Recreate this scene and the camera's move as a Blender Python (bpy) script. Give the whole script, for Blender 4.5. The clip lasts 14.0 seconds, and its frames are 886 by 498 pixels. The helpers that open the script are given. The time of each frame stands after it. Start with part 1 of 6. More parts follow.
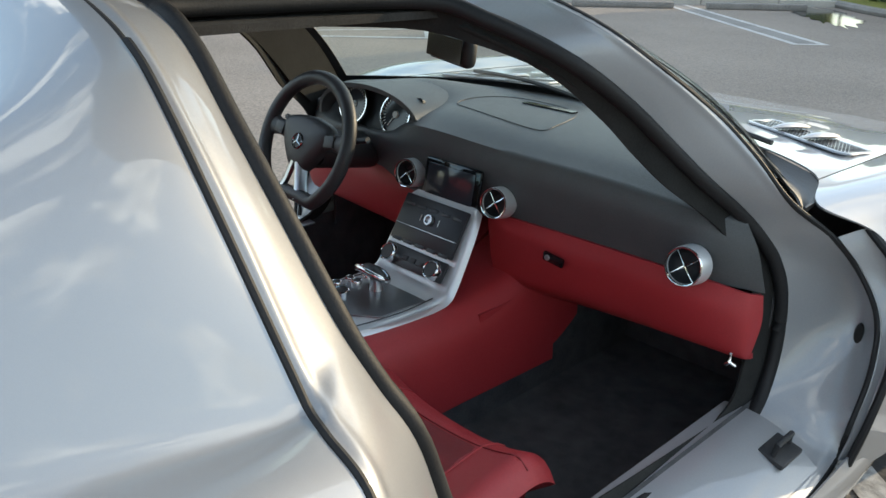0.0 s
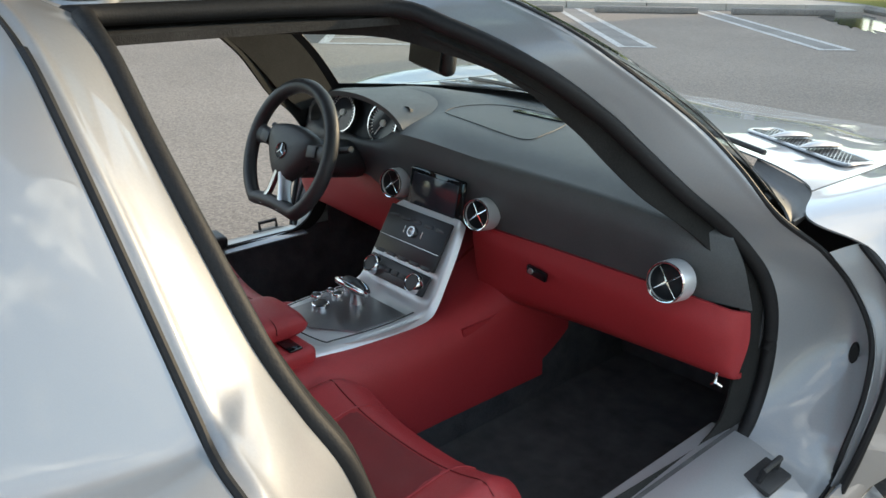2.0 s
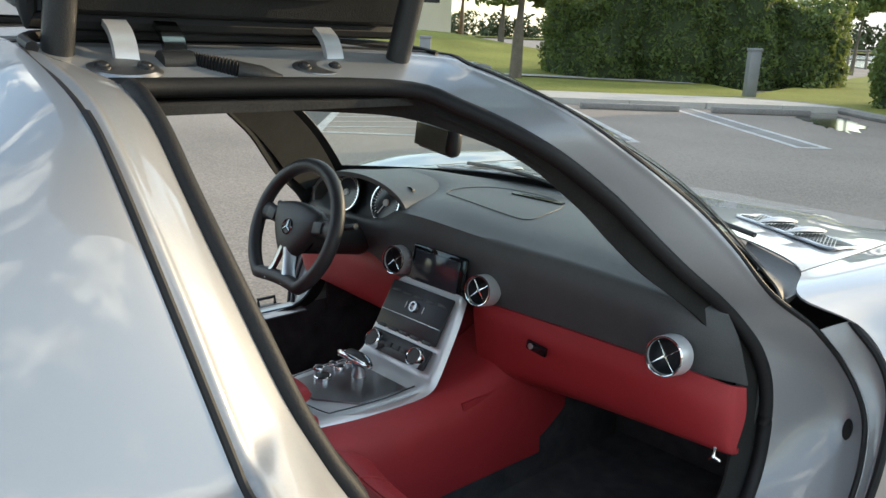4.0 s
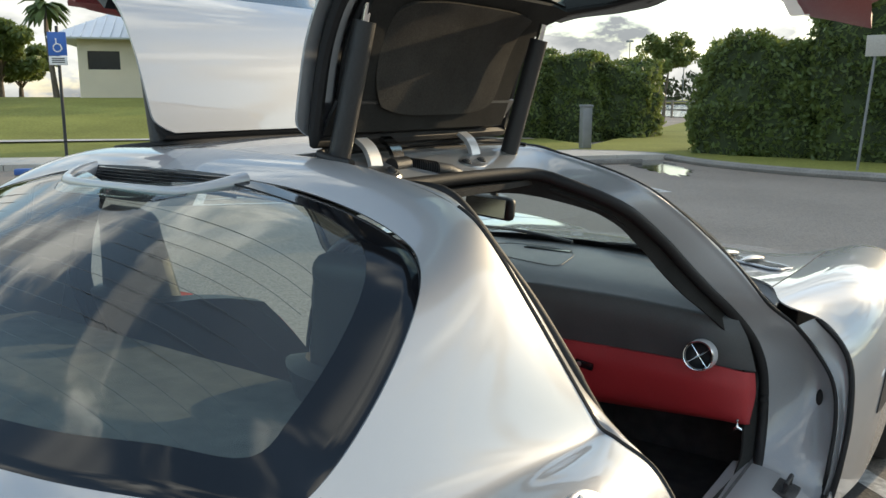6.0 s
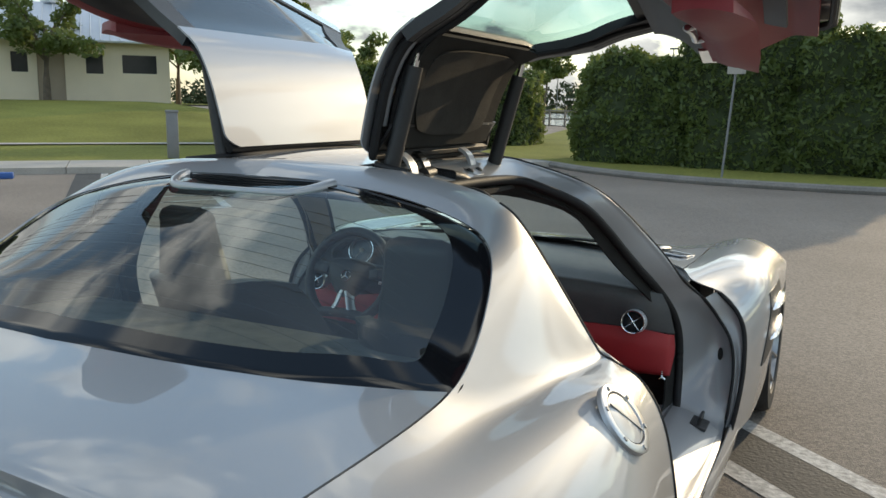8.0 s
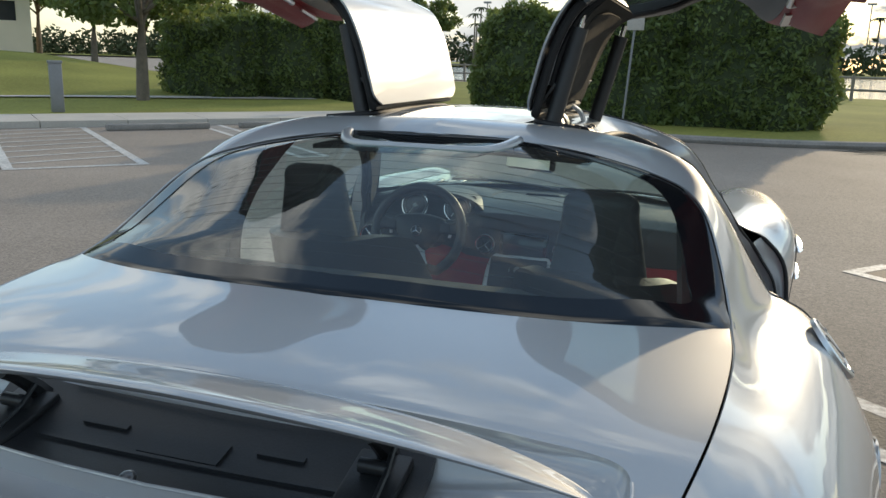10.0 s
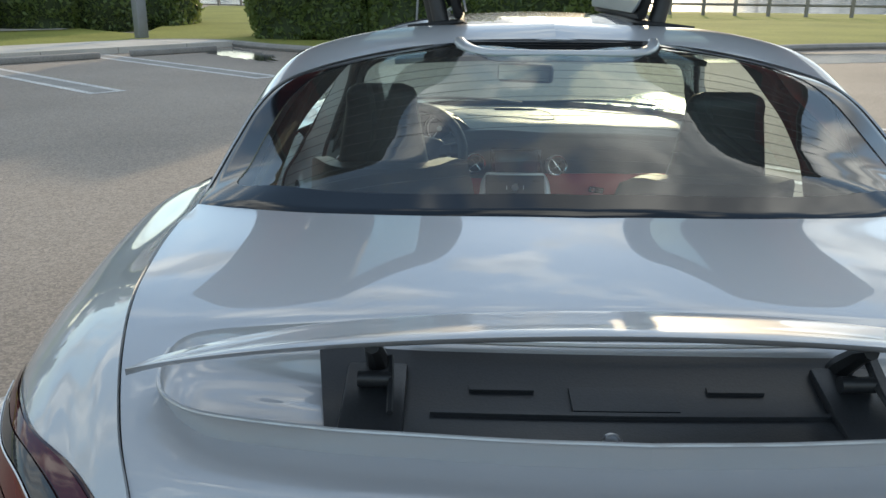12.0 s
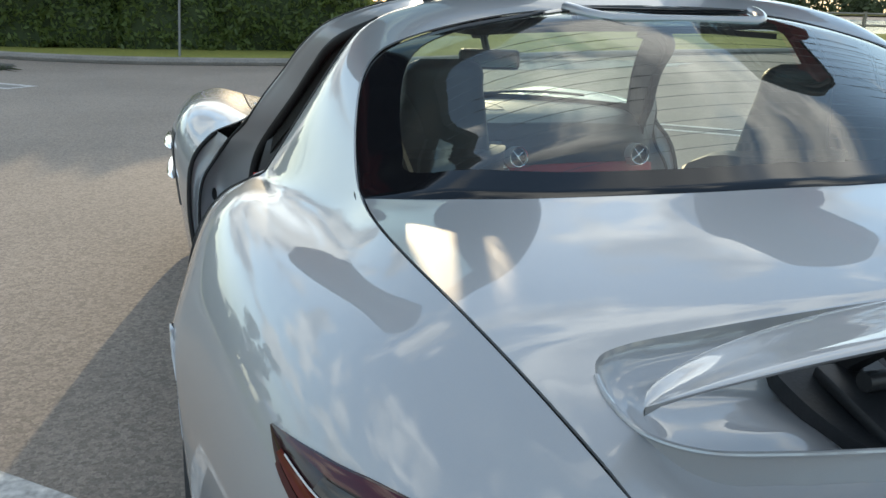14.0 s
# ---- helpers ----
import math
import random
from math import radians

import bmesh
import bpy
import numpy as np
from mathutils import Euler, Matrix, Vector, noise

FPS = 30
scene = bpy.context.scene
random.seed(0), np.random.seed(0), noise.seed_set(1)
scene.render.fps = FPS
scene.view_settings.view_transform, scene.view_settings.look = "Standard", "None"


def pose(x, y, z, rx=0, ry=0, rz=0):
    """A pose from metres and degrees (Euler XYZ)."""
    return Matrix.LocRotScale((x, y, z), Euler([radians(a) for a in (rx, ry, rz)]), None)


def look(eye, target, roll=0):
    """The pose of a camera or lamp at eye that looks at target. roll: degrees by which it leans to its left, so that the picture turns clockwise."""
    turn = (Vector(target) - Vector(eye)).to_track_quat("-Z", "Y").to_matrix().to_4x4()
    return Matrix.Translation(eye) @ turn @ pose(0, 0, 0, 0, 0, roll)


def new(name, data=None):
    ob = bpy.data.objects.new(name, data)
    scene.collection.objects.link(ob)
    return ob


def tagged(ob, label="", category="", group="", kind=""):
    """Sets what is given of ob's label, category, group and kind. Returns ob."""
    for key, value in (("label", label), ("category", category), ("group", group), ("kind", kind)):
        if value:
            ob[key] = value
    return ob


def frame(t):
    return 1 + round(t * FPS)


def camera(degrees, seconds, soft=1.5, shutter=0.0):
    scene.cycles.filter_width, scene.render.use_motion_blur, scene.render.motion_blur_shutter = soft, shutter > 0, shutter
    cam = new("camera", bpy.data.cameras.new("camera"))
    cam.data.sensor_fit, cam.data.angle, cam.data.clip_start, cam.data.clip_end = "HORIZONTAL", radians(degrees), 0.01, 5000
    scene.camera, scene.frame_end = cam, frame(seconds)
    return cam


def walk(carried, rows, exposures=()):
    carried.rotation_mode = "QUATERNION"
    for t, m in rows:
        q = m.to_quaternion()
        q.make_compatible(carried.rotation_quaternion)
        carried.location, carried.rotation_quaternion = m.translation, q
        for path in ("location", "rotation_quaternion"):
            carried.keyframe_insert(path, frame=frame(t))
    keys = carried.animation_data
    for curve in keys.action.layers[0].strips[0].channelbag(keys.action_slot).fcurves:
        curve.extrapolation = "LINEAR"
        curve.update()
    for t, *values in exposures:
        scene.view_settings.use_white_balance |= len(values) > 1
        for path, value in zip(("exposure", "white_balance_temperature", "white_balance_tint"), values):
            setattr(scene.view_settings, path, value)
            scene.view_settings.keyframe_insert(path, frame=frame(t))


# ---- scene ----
from mathutils.bvhtree import BVHTree as bmesh_tree

cam = camera(56.7, 14.0)
PATH = [
    (0, (1.32, -1.395, 1.29), (-0.004, -0.088, 0.556), 1.5),
    (0.5, (1.32, -1.367, 1.284), (0.002, -0.051, 0.557), 1.3),
    (1, (1.338, -1.328, 1.294), (0.009, -0.025, 0.561), 1.1),
    (1.5, (1.347, -1.304, 1.287), (-0.003, -0.021, 0.558), 1.1),
    (2, (1.35, -1.286, 1.286), (-0.023, -0.022, 0.565), 1.0),
    (2.5, (1.352, -1.265, 1.283), (-0.042, -0.01, 0.589), 1.2),
    (3, (1.369, -1.237, 1.269), (-0.047, 0.025, 0.636), 1.6),
    (5.5, (1.321, -1.855, 1.312), (0.084, -0.327, 0.947), 0.8),
    (6, (1.24, -2.062, 1.345), (0.107, -0.455, 0.98), 0.1),
    (6.5, (1.232, -2.233, 1.371), (0.189, -0.564, 1.013), 0.3),
    (7, (1.288, -2.358, 1.373), (0.306, -0.65, 1.028), 0.5),
    (9.5, (0.846, -2.967, 1.41), (0.152, -1.133, 1.016), 1.7),
    (10, (0.628, -2.999, 1.39), (0.032, -1.144, 0.939), 1.5),
    (10.5, (0.415, -3.07, 1.384), (-0.065, -1.197, 0.872), 1.0),
    (11, (0.213, -3.111, 1.372), (-0.127, -1.221, 0.813), 1.1),
    (11.5, (-0.004, -3.05, 1.323), (-0.19, -1.143, 0.75), 0.8),
    (12, (-0.212, -3.002, 1.333), (-0.245, -1.099, 0.718), 0.3),
    (12.5, (-0.438, -2.983, 1.312), (-0.291, -1.091, 0.679), 0.8),
    (13, (-0.653, -2.942, 1.292), (-0.313, -1.076, 0.658), 2.6),
    (13.5, (-0.782, -2.796, 1.217), (-0.37, -0.934, 0.616), 1.6),
    (14, (-0.92, -2.678, 1.221), (-0.354, -0.85, 0.641), 1.4),
]
EXPOSURES = [(0, 1.80, 6750, 5), (3.2, 1.99, 6900, 5), (5.4, 1.6, 6950, 5), (7.2, 1.27, 6950, 5), (9.4, 1.07, 6700, 5), (11.5, 1.49, 6750, 5), (14, 1.5, 6800, 5)]
walk(cam, [(t, look(eye, target, roll)) for t, eye, target, roll in PATH], EXPOSURES)

# ---- world and sun ----
SUN_AZ, SUN_EL = radians(13), radians(14)      # azimuth to the right of the car's heading
world = bpy.data.worlds.new("sky")
scene.world = world
world.use_nodes = True
wn, wl = world.node_tree.nodes, world.node_tree.links
wn.clear()
w_out = wn.new("ShaderNodeOutputWorld")
w_bg = wn.new("ShaderNodeBackground")
w_sky = wn.new("ShaderNodeTexSky")
w_sky.sky_type = "NISHITA"
w_sky.sun_disc = False
w_sky.sun_elevation = SUN_EL
w_sky.sun_rotation = SUN_AZ
w_sky.air_density, w_sky.dust_density = 1.0, 0.3
w_bg.inputs["Strength"].default_value = 0.15
# broken cloud over the whole sky: cover, and bright and grey parts of it
w_co = wn.new("ShaderNodeTexCoord")
w_map = wn.new("ShaderNodeMapping")
w_map.inputs["Scale"].default_value = (1.0, 1.0, 2.4)


def cloud_noise(scale, detail, lo, hi, shift):
    push, tex, ramp = wn.new("ShaderNodeVectorMath"), wn.new("ShaderNodeTexNoise"), wn.new("ShaderNodeMapRange")
    push.inputs[1].default_value = shift
    tex.inputs["Scale"].default_value, tex.inputs["Detail"].default_value = scale, detail
    tex.inputs["Roughness"].default_value = 0.56
    ramp.interpolation_type = "SMOOTHSTEP"
    ramp.inputs["From Min"].default_value, ramp.inputs["From Max"].default_value = lo, hi
    wl.new(w_map.outputs["Vector"], push.inputs[0])
    wl.new(push.outputs["Vector"], tex.inputs["Vector"])
    wl.new(tex.outputs["Fac"], ramp.inputs["Value"])
    return ramp.outputs["Result"]


w_cover = cloud_noise(3.6, 9, 0.475, 0.60, (0, 0, 0))
w_light = cloud_noise(5.2, 7, 0.38, 0.64, (3.1, 1.7, 0.4))
w_tone, w_cloud = wn.new("ShaderNodeMix"), wn.new("ShaderNodeMix")
w_tone.data_type = w_cloud.data_type = "RGBA"
w_tone.inputs["A"].default_value = (2.0, 2.15, 2.4, 1)
w_tone.inputs["B"].default_value = (5.6, 5.65, 5.7, 1)
wl.new(w_co.outputs["Generated"], w_map.inputs["Vector"])
# cloud thickens and greys towards the horizon, as an overcast does
w_split, w_grey, w_thick, w_sum, w_shade = (wn.new("ShaderNode" + s) for s in ("SeparateXYZ", "MapRange", "MapRange", "Math", "VectorMath"))
w_grey.inputs["From Max"].default_value, w_grey.inputs["To Min"].default_value, w_grey.inputs["To Max"].default_value = 0.6, 0.42, 1.1
w_thick.inputs["From Max"].default_value, w_thick.inputs["To Min"].default_value, w_thick.inputs["To Max"].default_value = 0.28, 0.75, 0.0
w_sum.operation, w_sum.use_clamp, w_shade.operation = "ADD", True, "SCALE"
wl.new(w_co.outputs["Generated"], w_split.inputs["Vector"])
wl.new(w_split.outputs["Z"], w_grey.inputs["Value"])
wl.new(w_split.outputs["Z"], w_thick.inputs["Value"])
wl.new(w_cover, w_sum.inputs[0])
wl.new(w_thick.outputs["Result"], w_sum.inputs[1])
wl.new(w_light, w_tone.inputs["Factor"])
wl.new(w_sum.outputs["Value"], w_cloud.inputs["Factor"])
wl.new(w_tone.outputs["Result"], w_shade.inputs[0])
wl.new(w_grey.outputs["Result"], w_shade.inputs["Scale"])
wl.new(w_sky.outputs["Color"], w_cloud.inputs["A"])
wl.new(w_shade.outputs["Vector"], w_cloud.inputs["B"])
wl.new(w_cloud.outputs["Result"], w_bg.inputs["Color"])
wl.new(w_bg.outputs["Background"], w_out.inputs["Surface"])

sun_data = bpy.data.lights.new("sun", "SUN")
sun_data.energy, sun_data.angle, sun_data.color = 1.2, radians(0.6), (1.0, 0.78, 0.53)
sun = new("sun", sun_data)
sun.matrix_world = look((0, 0, 0), (-math.sin(SUN_AZ) * math.cos(SUN_EL), -math.cos(SUN_AZ) * math.cos(SUN_EL), -math.sin(SUN_EL)))


# ---- materials ----
def material(name, color, rough=0.5, metal=0.0, vary=0.12, scale=6.0, fine=60.0, bump=0.0, bump_scale=200.0, coat=0.0, spec=0.5, second=None, spread=0.5, coat_ior=1.5):
    """A surface with large stains and fine grain in its colour, and relief."""
    m = bpy.data.materials.new(name)
    m.use_nodes = True
    n, l = m.node_tree.nodes, m.node_tree.links
    b = n["Principled BSDF"]
    b.inputs["Roughness"].default_value = rough
    b.inputs["Metallic"].default_value = metal
    b.inputs["Coat Weight"].default_value = coat
    b.inputs["Coat Roughness"].default_value = 0.015
    b.inputs["Coat IOR"].default_value = coat_ior
    b.inputs["Specular IOR Level"].default_value = spec
    co = n.new("ShaderNodeTexCoord")
    big, small = n.new("ShaderNodeTexNoise"), n.new("ShaderNodeTexNoise")
    big.inputs["Scale"].default_value, big.inputs["Detail"].default_value = scale, 5
    small.inputs["Scale"].default_value, small.inputs["Detail"].default_value = fine, 4
    mixed = n.new("ShaderNodeMath")
    mixed.operation = "MULTIPLY_ADD"
    mixed.inputs[1].default_value = spread
    ramp = n.new("ShaderNodeValToRGB")
    lo = second or [c * (1 - vary) for c in color]
    hi = [min(1, c * (1 + vary)) for c in color]
    ramp.color_ramp.elements[0].position, ramp.color_ramp.elements[0].color = 0.32, (*lo, 1)
    ramp.color_ramp.elements[1].position, ramp.color_ramp.elements[1].color = 0.68, (*hi, 1)
    half = n.new("ShaderNodeMath")
    half.operation = "MULTIPLY"
    half.inputs[1].default_value = 1 - spread
    l.new(co.outputs["Object"], big.inputs["Vector"])
    l.new(co.outputs["Object"], small.inputs["Vector"])
    l.new(big.outputs["Fac"], half.inputs[0])
    l.new(small.outputs["Fac"], mixed.inputs[0])
    l.new(half.outputs["Value"], mixed.inputs[2])
    l.new(mixed.outputs["Value"], ramp.inputs["Fac"])
    l.new(ramp.outputs["Color"], b.inputs["Base Color"])
    if bump:
        grain, bp = n.new("ShaderNodeTexNoise"), n.new("ShaderNodeBump")
        grain.inputs["Scale"].default_value, grain.inputs["Detail"].default_value = bump_scale, 3
        bp.inputs["Strength"].default_value, bp.inputs["Distance"].default_value = bump, 0.01
        l.new(co.outputs["Object"], grain.inputs["Vector"])
        l.new(grain.outputs["Fac"], bp.inputs["Height"])
        l.new(bp.outputs["Normal"], b.inputs["Normal"])
    return m


def glass(name, tint, rough=0.0, face=0.07, dust=0.04):
    """Thin sheet glass: see-through with a tint, glossier at a slant, with a film of dust that also stands in for haze.
    """
    m = bpy.data.materials.new(name)
    m.use_nodes = True
    n, l = m.node_tree.nodes, m.node_tree.links
    n.clear()
    out = n.new("ShaderNodeOutputMaterial")
    see, shine, mix, slant = n.new("ShaderNodeBsdfTransparent"), n.new("ShaderNodeBsdfGlossy"), n.new("ShaderNodeMixShader"), n.new("ShaderNodeLayerWeight")
    see.inputs["Color"].default_value = (*tint, 1)
    shine.inputs["Roughness"].default_value = rough
    slant.inputs["Blend"].default_value = 0.5
    power, add = n.new("ShaderNodeMath"), n.new("ShaderNodeMath")
    power.operation, add.operation = "POWER", "MULTIPLY_ADD"
    power.inputs[1].default_value = 4.5
    add.inputs[1].default_value, add.inputs[2].default_value = 1 - face, face
    l.new(slant.outputs["Facing"], power.inputs[0])
    l.new(power.outputs["Value"], add.inputs[0])
    l.new(add.outputs["Value"], mix.inputs["Fac"])
    # pale film: dust, and haze put into the glass to lift its blacks
    film, back, grime, dusty = n.new("ShaderNodeBsdfDiffuse"), n.new("ShaderNodeBsdfTranslucent"), n.new("ShaderNodeMixShader"), n.new("ShaderNodeMixShader")
    film.inputs["Color"].default_value = back.inputs["Color"].default_value = (0.80, 0.79, 0.75, 1)
    co, smear, amount = n.new("ShaderNodeTexCoord"), n.new("ShaderNodeTexNoise"), n.new("ShaderNodeMapRange")
    smear.inputs["Scale"].default_value, smear.inputs["Detail"].default_value = 5.0, 6
    amount.inputs["From Min"].default_value, amount.inputs["From Max"].default_value = 0.3, 0.7
    amount.inputs["To Min"].default_value, amount.inputs["To Max"].default_value = dust * 0.6, dust * 1.4
    l.new(co.outputs["Object"], smear.inputs["Vector"])
    l.new(smear.outputs["Fac"], amount.inputs["Value"])
    grime.inputs["Fac"].default_value = 0.5
    l.new(film.outputs["BSDF"], grime.inputs[1])
    l.new(back.outputs["BSDF"], grime.inputs[2])
    l.new(amount.outputs["Result"], dusty.inputs["Fac"])
    l.new(see.outputs["BSDF"], dusty.inputs[1])
    l.new(grime.outputs["Shader"], dusty.inputs[2])
    l.new(dusty.outputs["Shader"], mix.inputs[1])
    l.new(shine.outputs["BSDF"], mix.inputs[2])
    l.new(mix.outputs["Shader"], out.inputs["Surface"])
    return m


def leafy(name, color, thin, vary):
    """Leaves that let some light through."""
    m = material(name, color, 0.5, 0, vary, 1.5, 9, spec=0.4)
    n, l = m.node_tree.nodes, m.node_tree.links
    glow, mix = n.new("ShaderNodeBsdfTranslucent"), n.new("ShaderNodeMixShader")
    glow.inputs["Color"].default_value = (*thin, 1)
    mix.inputs["Fac"].default_value = 0.35
    l.new(n["Principled BSDF"].outputs["BSDF"], mix.inputs[1])
    l.new(glow.outputs["BSDF"], mix.inputs[2])
    l.new(mix.outputs["Shader"], n["Material Output"].inputs["Surface"])
    return m


SILVER = material("silver_metallic_paint", (0.35, 0.36, 0.376), 0.50, 0.50, 0.03, 3, 900, 0.0, coat=1.0, coat_ior=1.62)
SILVER_JAMB = material("silver_paint_of_jambs", (0.315, 0.32, 0.33), 0.46, 0.25, 0.05, 5, 300, coat=0.7, coat_ior=1.55)
BLACK = material("black_satin_plastic", (0.024, 0.0245, 0.026), 0.45, 0, 0.25, 8, 300, 0.15, 400)
TRAY = material("black_tray_plastic", (0.014, 0.0155, 0.018), 0.42, 0, 0.3, 8, 300, 0.04, 300, spec=0.4)
DARK_CHROME = material("dark_chrome", (0.34, 0.345, 0.355), 0.16, 1.0, 0.05, 20, 200)
BLACK_GLOSS = material("black_gloss_trim", (0.006, 0.0065, 0.008), 0.08, 0, 0.2, 5, 90)
RUBBER = material("black_rubber_seal", (0.012, 0.012, 0.013), 0.6, 0, 0.3, 12, 200, 0.1, 300, spec=0.35)
TYRE = material("tyre_rubber", (0.018, 0.018, 0.019), 0.7, 0, 0.3, 10, 150, 0.3, 120)
CARPET = material("black_carpet", (0.095, 0.096, 0.10), 0.95, 0, 0.4, 20, 500, 0.6, 900, spec=0.2)
SUEDE = material("black_suede_lining", (0.042, 0.040, 0.037), 0.9, 0, 0.35, 14, 260, 0.3, 500, spec=0.25)
PILLAR = material("dark_pillar_cloth", (0.022, 0.022, 0.021), 0.9, 0, 0.3, 14, 260, 0.2, 500, spec=0.25)
DASH = material("black_dashboard_leather", (0.07, 0.074, 0.076), 0.42, 0, 0.2, 9, 350, 0.25, 650)
RED = material("red_leather", (0.38, 0.028, 0.034), 0.46, 0, 0.12, 7, 280, 0.22, 700)
# the doors' copy of RED, darkened for the weak light under them
RED_DOOR_SHADED = material("shaded_red_leather", (0.25, 0.020, 0.026), 0.5, 0, 0.12, 7, 280, 0.22, 700)
RED_DARK = material("red_leather_inserts", (0.19, 0.01, 0.013), 0.55, 0, 0.15, 7, 280, 0.25, 700)
SATIN = material("satin_silver_trim", (0.66, 0.665, 0.68), 0.33, 0.45, 0.04, 20, 400)
CHROME = material("chrome", (0.78, 0.78, 0.79), 0.12, 1.0, 0.03, 20, 200)
ALU = material("brushed_aluminium", (0.55, 0.555, 0.565), 0.32, 1.0, 0.06, 30, 500, 0.05, 900)
ALU_DARK = material("dark_wheel_metal", (0.32, 0.325, 0.335), 0.3, 0.9, 0.08, 20, 200)
SCREEN = material("dark_screen", (0.03, 0.034, 0.042), 0.12, 0, 0.1, 4, 60)
SCREEN_PANEL = material("dark_panel_plastic", (0.022, 0.023, 0.027), 0.38, 0, 0.2, 12, 200)
TAIL_RED = material("red_lens", (0.05, 0.004, 0.008), 0.06, 0, 0.15, 9, 60, spec=0.45)
TAIL_BRIGHT = material("red_lamp_lens", (0.10, 0.014, 0.012), 0.1, 0, 0.15, 9, 60, spec=0.45)
SMOKE = material("smoked_clear_lens", (0.03, 0.032, 0.036), 0.06, 0, 0.3, 12, 60, spec=0.45)
TAIL_DARK = material("smoked_lens", (0.03, 0.012, 0.014), 0.06, 0, 0.15, 9, 60, spec=0.45)
STEEL = material("hinge_steel", (0.5, 0.5, 0.51), 0.3, 1.0, 0.08, 25, 200)
SHELF = material("grey_shelf_carpet", (0.15, 0.15, 0.145), 0.95, 0, 0.3, 20, 500, 0.5, 800, spec=0.2)
GLASS_REAR = glass("tinted_rear_glass", (0.70, 0.82, 0.79), face=0.075, dust=0.045)
GLASS_FRONT = glass("windscreen_glass", (0.86, 0.93, 0.90), dust=0.05)
GLASS_DOOR = glass("door_glass", (0.42, 0.57, 0.56), dust=0.05)
ASPHALT = material("asphalt", (0.228, 0.190, 0.157), 0.85, 0, 0.32, 0.35, 110, 0.35, 130, spread=0.5)


def aggregate(m, scale, depth):
    """Stones of the mix: each one its own tone, and a grain of relief."""
    n, l = m.node_tree.nodes, m.node_tree.links
    b = n["Principled BSDF"]
    was = b.inputs["Base Color"].links[0].from_socket
    co, cell, tone, mul = n.new("ShaderNodeTexCoord"), n.new("ShaderNodeTexVoronoi"), n.new("ShaderNodeMapRange"), n.new("ShaderNodeMix")
    cell.inputs["Scale"].default_value = scale
    split = n.new("ShaderNodeSeparateColor")
    tone.inputs["To Min"].default_value, tone.inputs["To Max"].default_value = 1 - depth, 1 + depth
    mul.data_type, mul.blend_type = "RGBA", "MULTIPLY"
    mul.inputs["Factor"].default_value = 1.0
    join = n.new("ShaderNodeCombineColor")
    l.new(co.outputs["Object"], cell.inputs["Vector"])
    l.new(cell.outputs["Color"], split.inputs["Color"])
    l.new(split.outputs["Red"], tone.inputs["Value"])
    for c in ("Red", "Green", "Blue"):
        l.new(tone.outputs["Result"], join.inputs[c])
    l.new(was, mul.inputs["A"])
    l.new(join.outputs["Color"], mul.inputs["B"])
    l.new(mul.outputs["Result"], b.inputs["Base Color"])


aggregate(ASPHALT, 75, 0.26)
CONCRETE = material("concrete", (0.42, 0.39, 0.35), 0.85, 0, 0.15, 1.2, 40, 0.3, 60)
KERB = material("weathered_kerb", (0.22, 0.205, 0.19), 0.9, 0, 0.3, 2, 40, 0.4, 50)
LINE = material("worn_white_paint", (0.62, 0.6, 0.57), 0.7, 0, 0.12, 2, 30, 0.3, 60, second=(0.2, 0.19, 0.18), spread=0.7)
BLUE = material("blue_paint", (0.035, 0.11, 0.36), 0.5, 0, 0.15, 3, 30)
GRASS_SOIL = material("lawn", (0.20, 0.205, 0.055), 0.95, 0, 0.35, 0.35, 14, 0.8, 30, spec=0.1)
LEAF = leafy("hedge_leaf", (0.095, 0.135, 0.042), (0.26, 0.31, 0.08), 0.45)
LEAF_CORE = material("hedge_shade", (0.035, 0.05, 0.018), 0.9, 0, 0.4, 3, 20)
BARK = material("bark", (0.14, 0.115, 0.09), 0.9, 0, 0.3, 6, 40, 0.6, 60)
WALL = material("cream_render", (0.72, 0.64, 0.5), 0.85, 0, 0.06, 1.2, 60, 0.2, 80)
ROOF = material("white_metal_roof", (0.62, 0.65, 0.7), 0.4, 0.3, 0.06, 2, 40)
WINDOW_DARK = material("dark_window", (0.02, 0.023, 0.027), 0.15, 0, 0.2, 3, 20)
DOOR_TAN = material("tan_door", (0.36, 0.3, 0.23), 0.6, 0, 0.08, 2, 40)
POST = material("grey_painted_metal", (0.2, 0.205, 0.21), 0.5, 0.2, 0.12, 5, 60)
WOOD = material("grey_fence_timber", (0.2, 0.18, 0.15), 0.85, 0, 0.2, 5, 40, 0.3, 60)
WATER = material("water", (0.25, 0.29, 0.33), 0.12, 0, 0.1, 0.6, 5, 0.1, 3)
WET = material("wet_asphalt", (0.035, 0.034, 0.033), 0.1, 0, 0.3, 0.8, 20, 0.03, 20)
SIGN_WHITE = material("white_sign_face", (0.75, 0.75, 0.73), 0.4, 0, 0.05, 3, 30)
SIGN_BLUE = material("blue_sign_face", (0.03, 0.12, 0.42), 0.4, 0, 0.08, 3, 30)
FAR_TREE = material("far_foliage", (0.055, 0.07, 0.03), 0.9, 0, 0.4, 0.5, 4)


# ---- building blocks ----
def part(name, bm, mat, parent=None, label="", sharp=40):
    me = bpy.data.meshes.new(name)
    bmesh.ops.recalc_face_normals(bm, faces=bm.faces[:]) if sharp >= 0 else None
    bm.to_mesh(me)
    bm.free()
    me.materials.append(mat)
    me.shade_smooth()
    me.set_sharp_from_angle(angle=radians(abs(sharp)))
    ob = new(name, me)
    if parent is not None:
        ob.parent = parent
    return tagged(ob, label) if label else ob


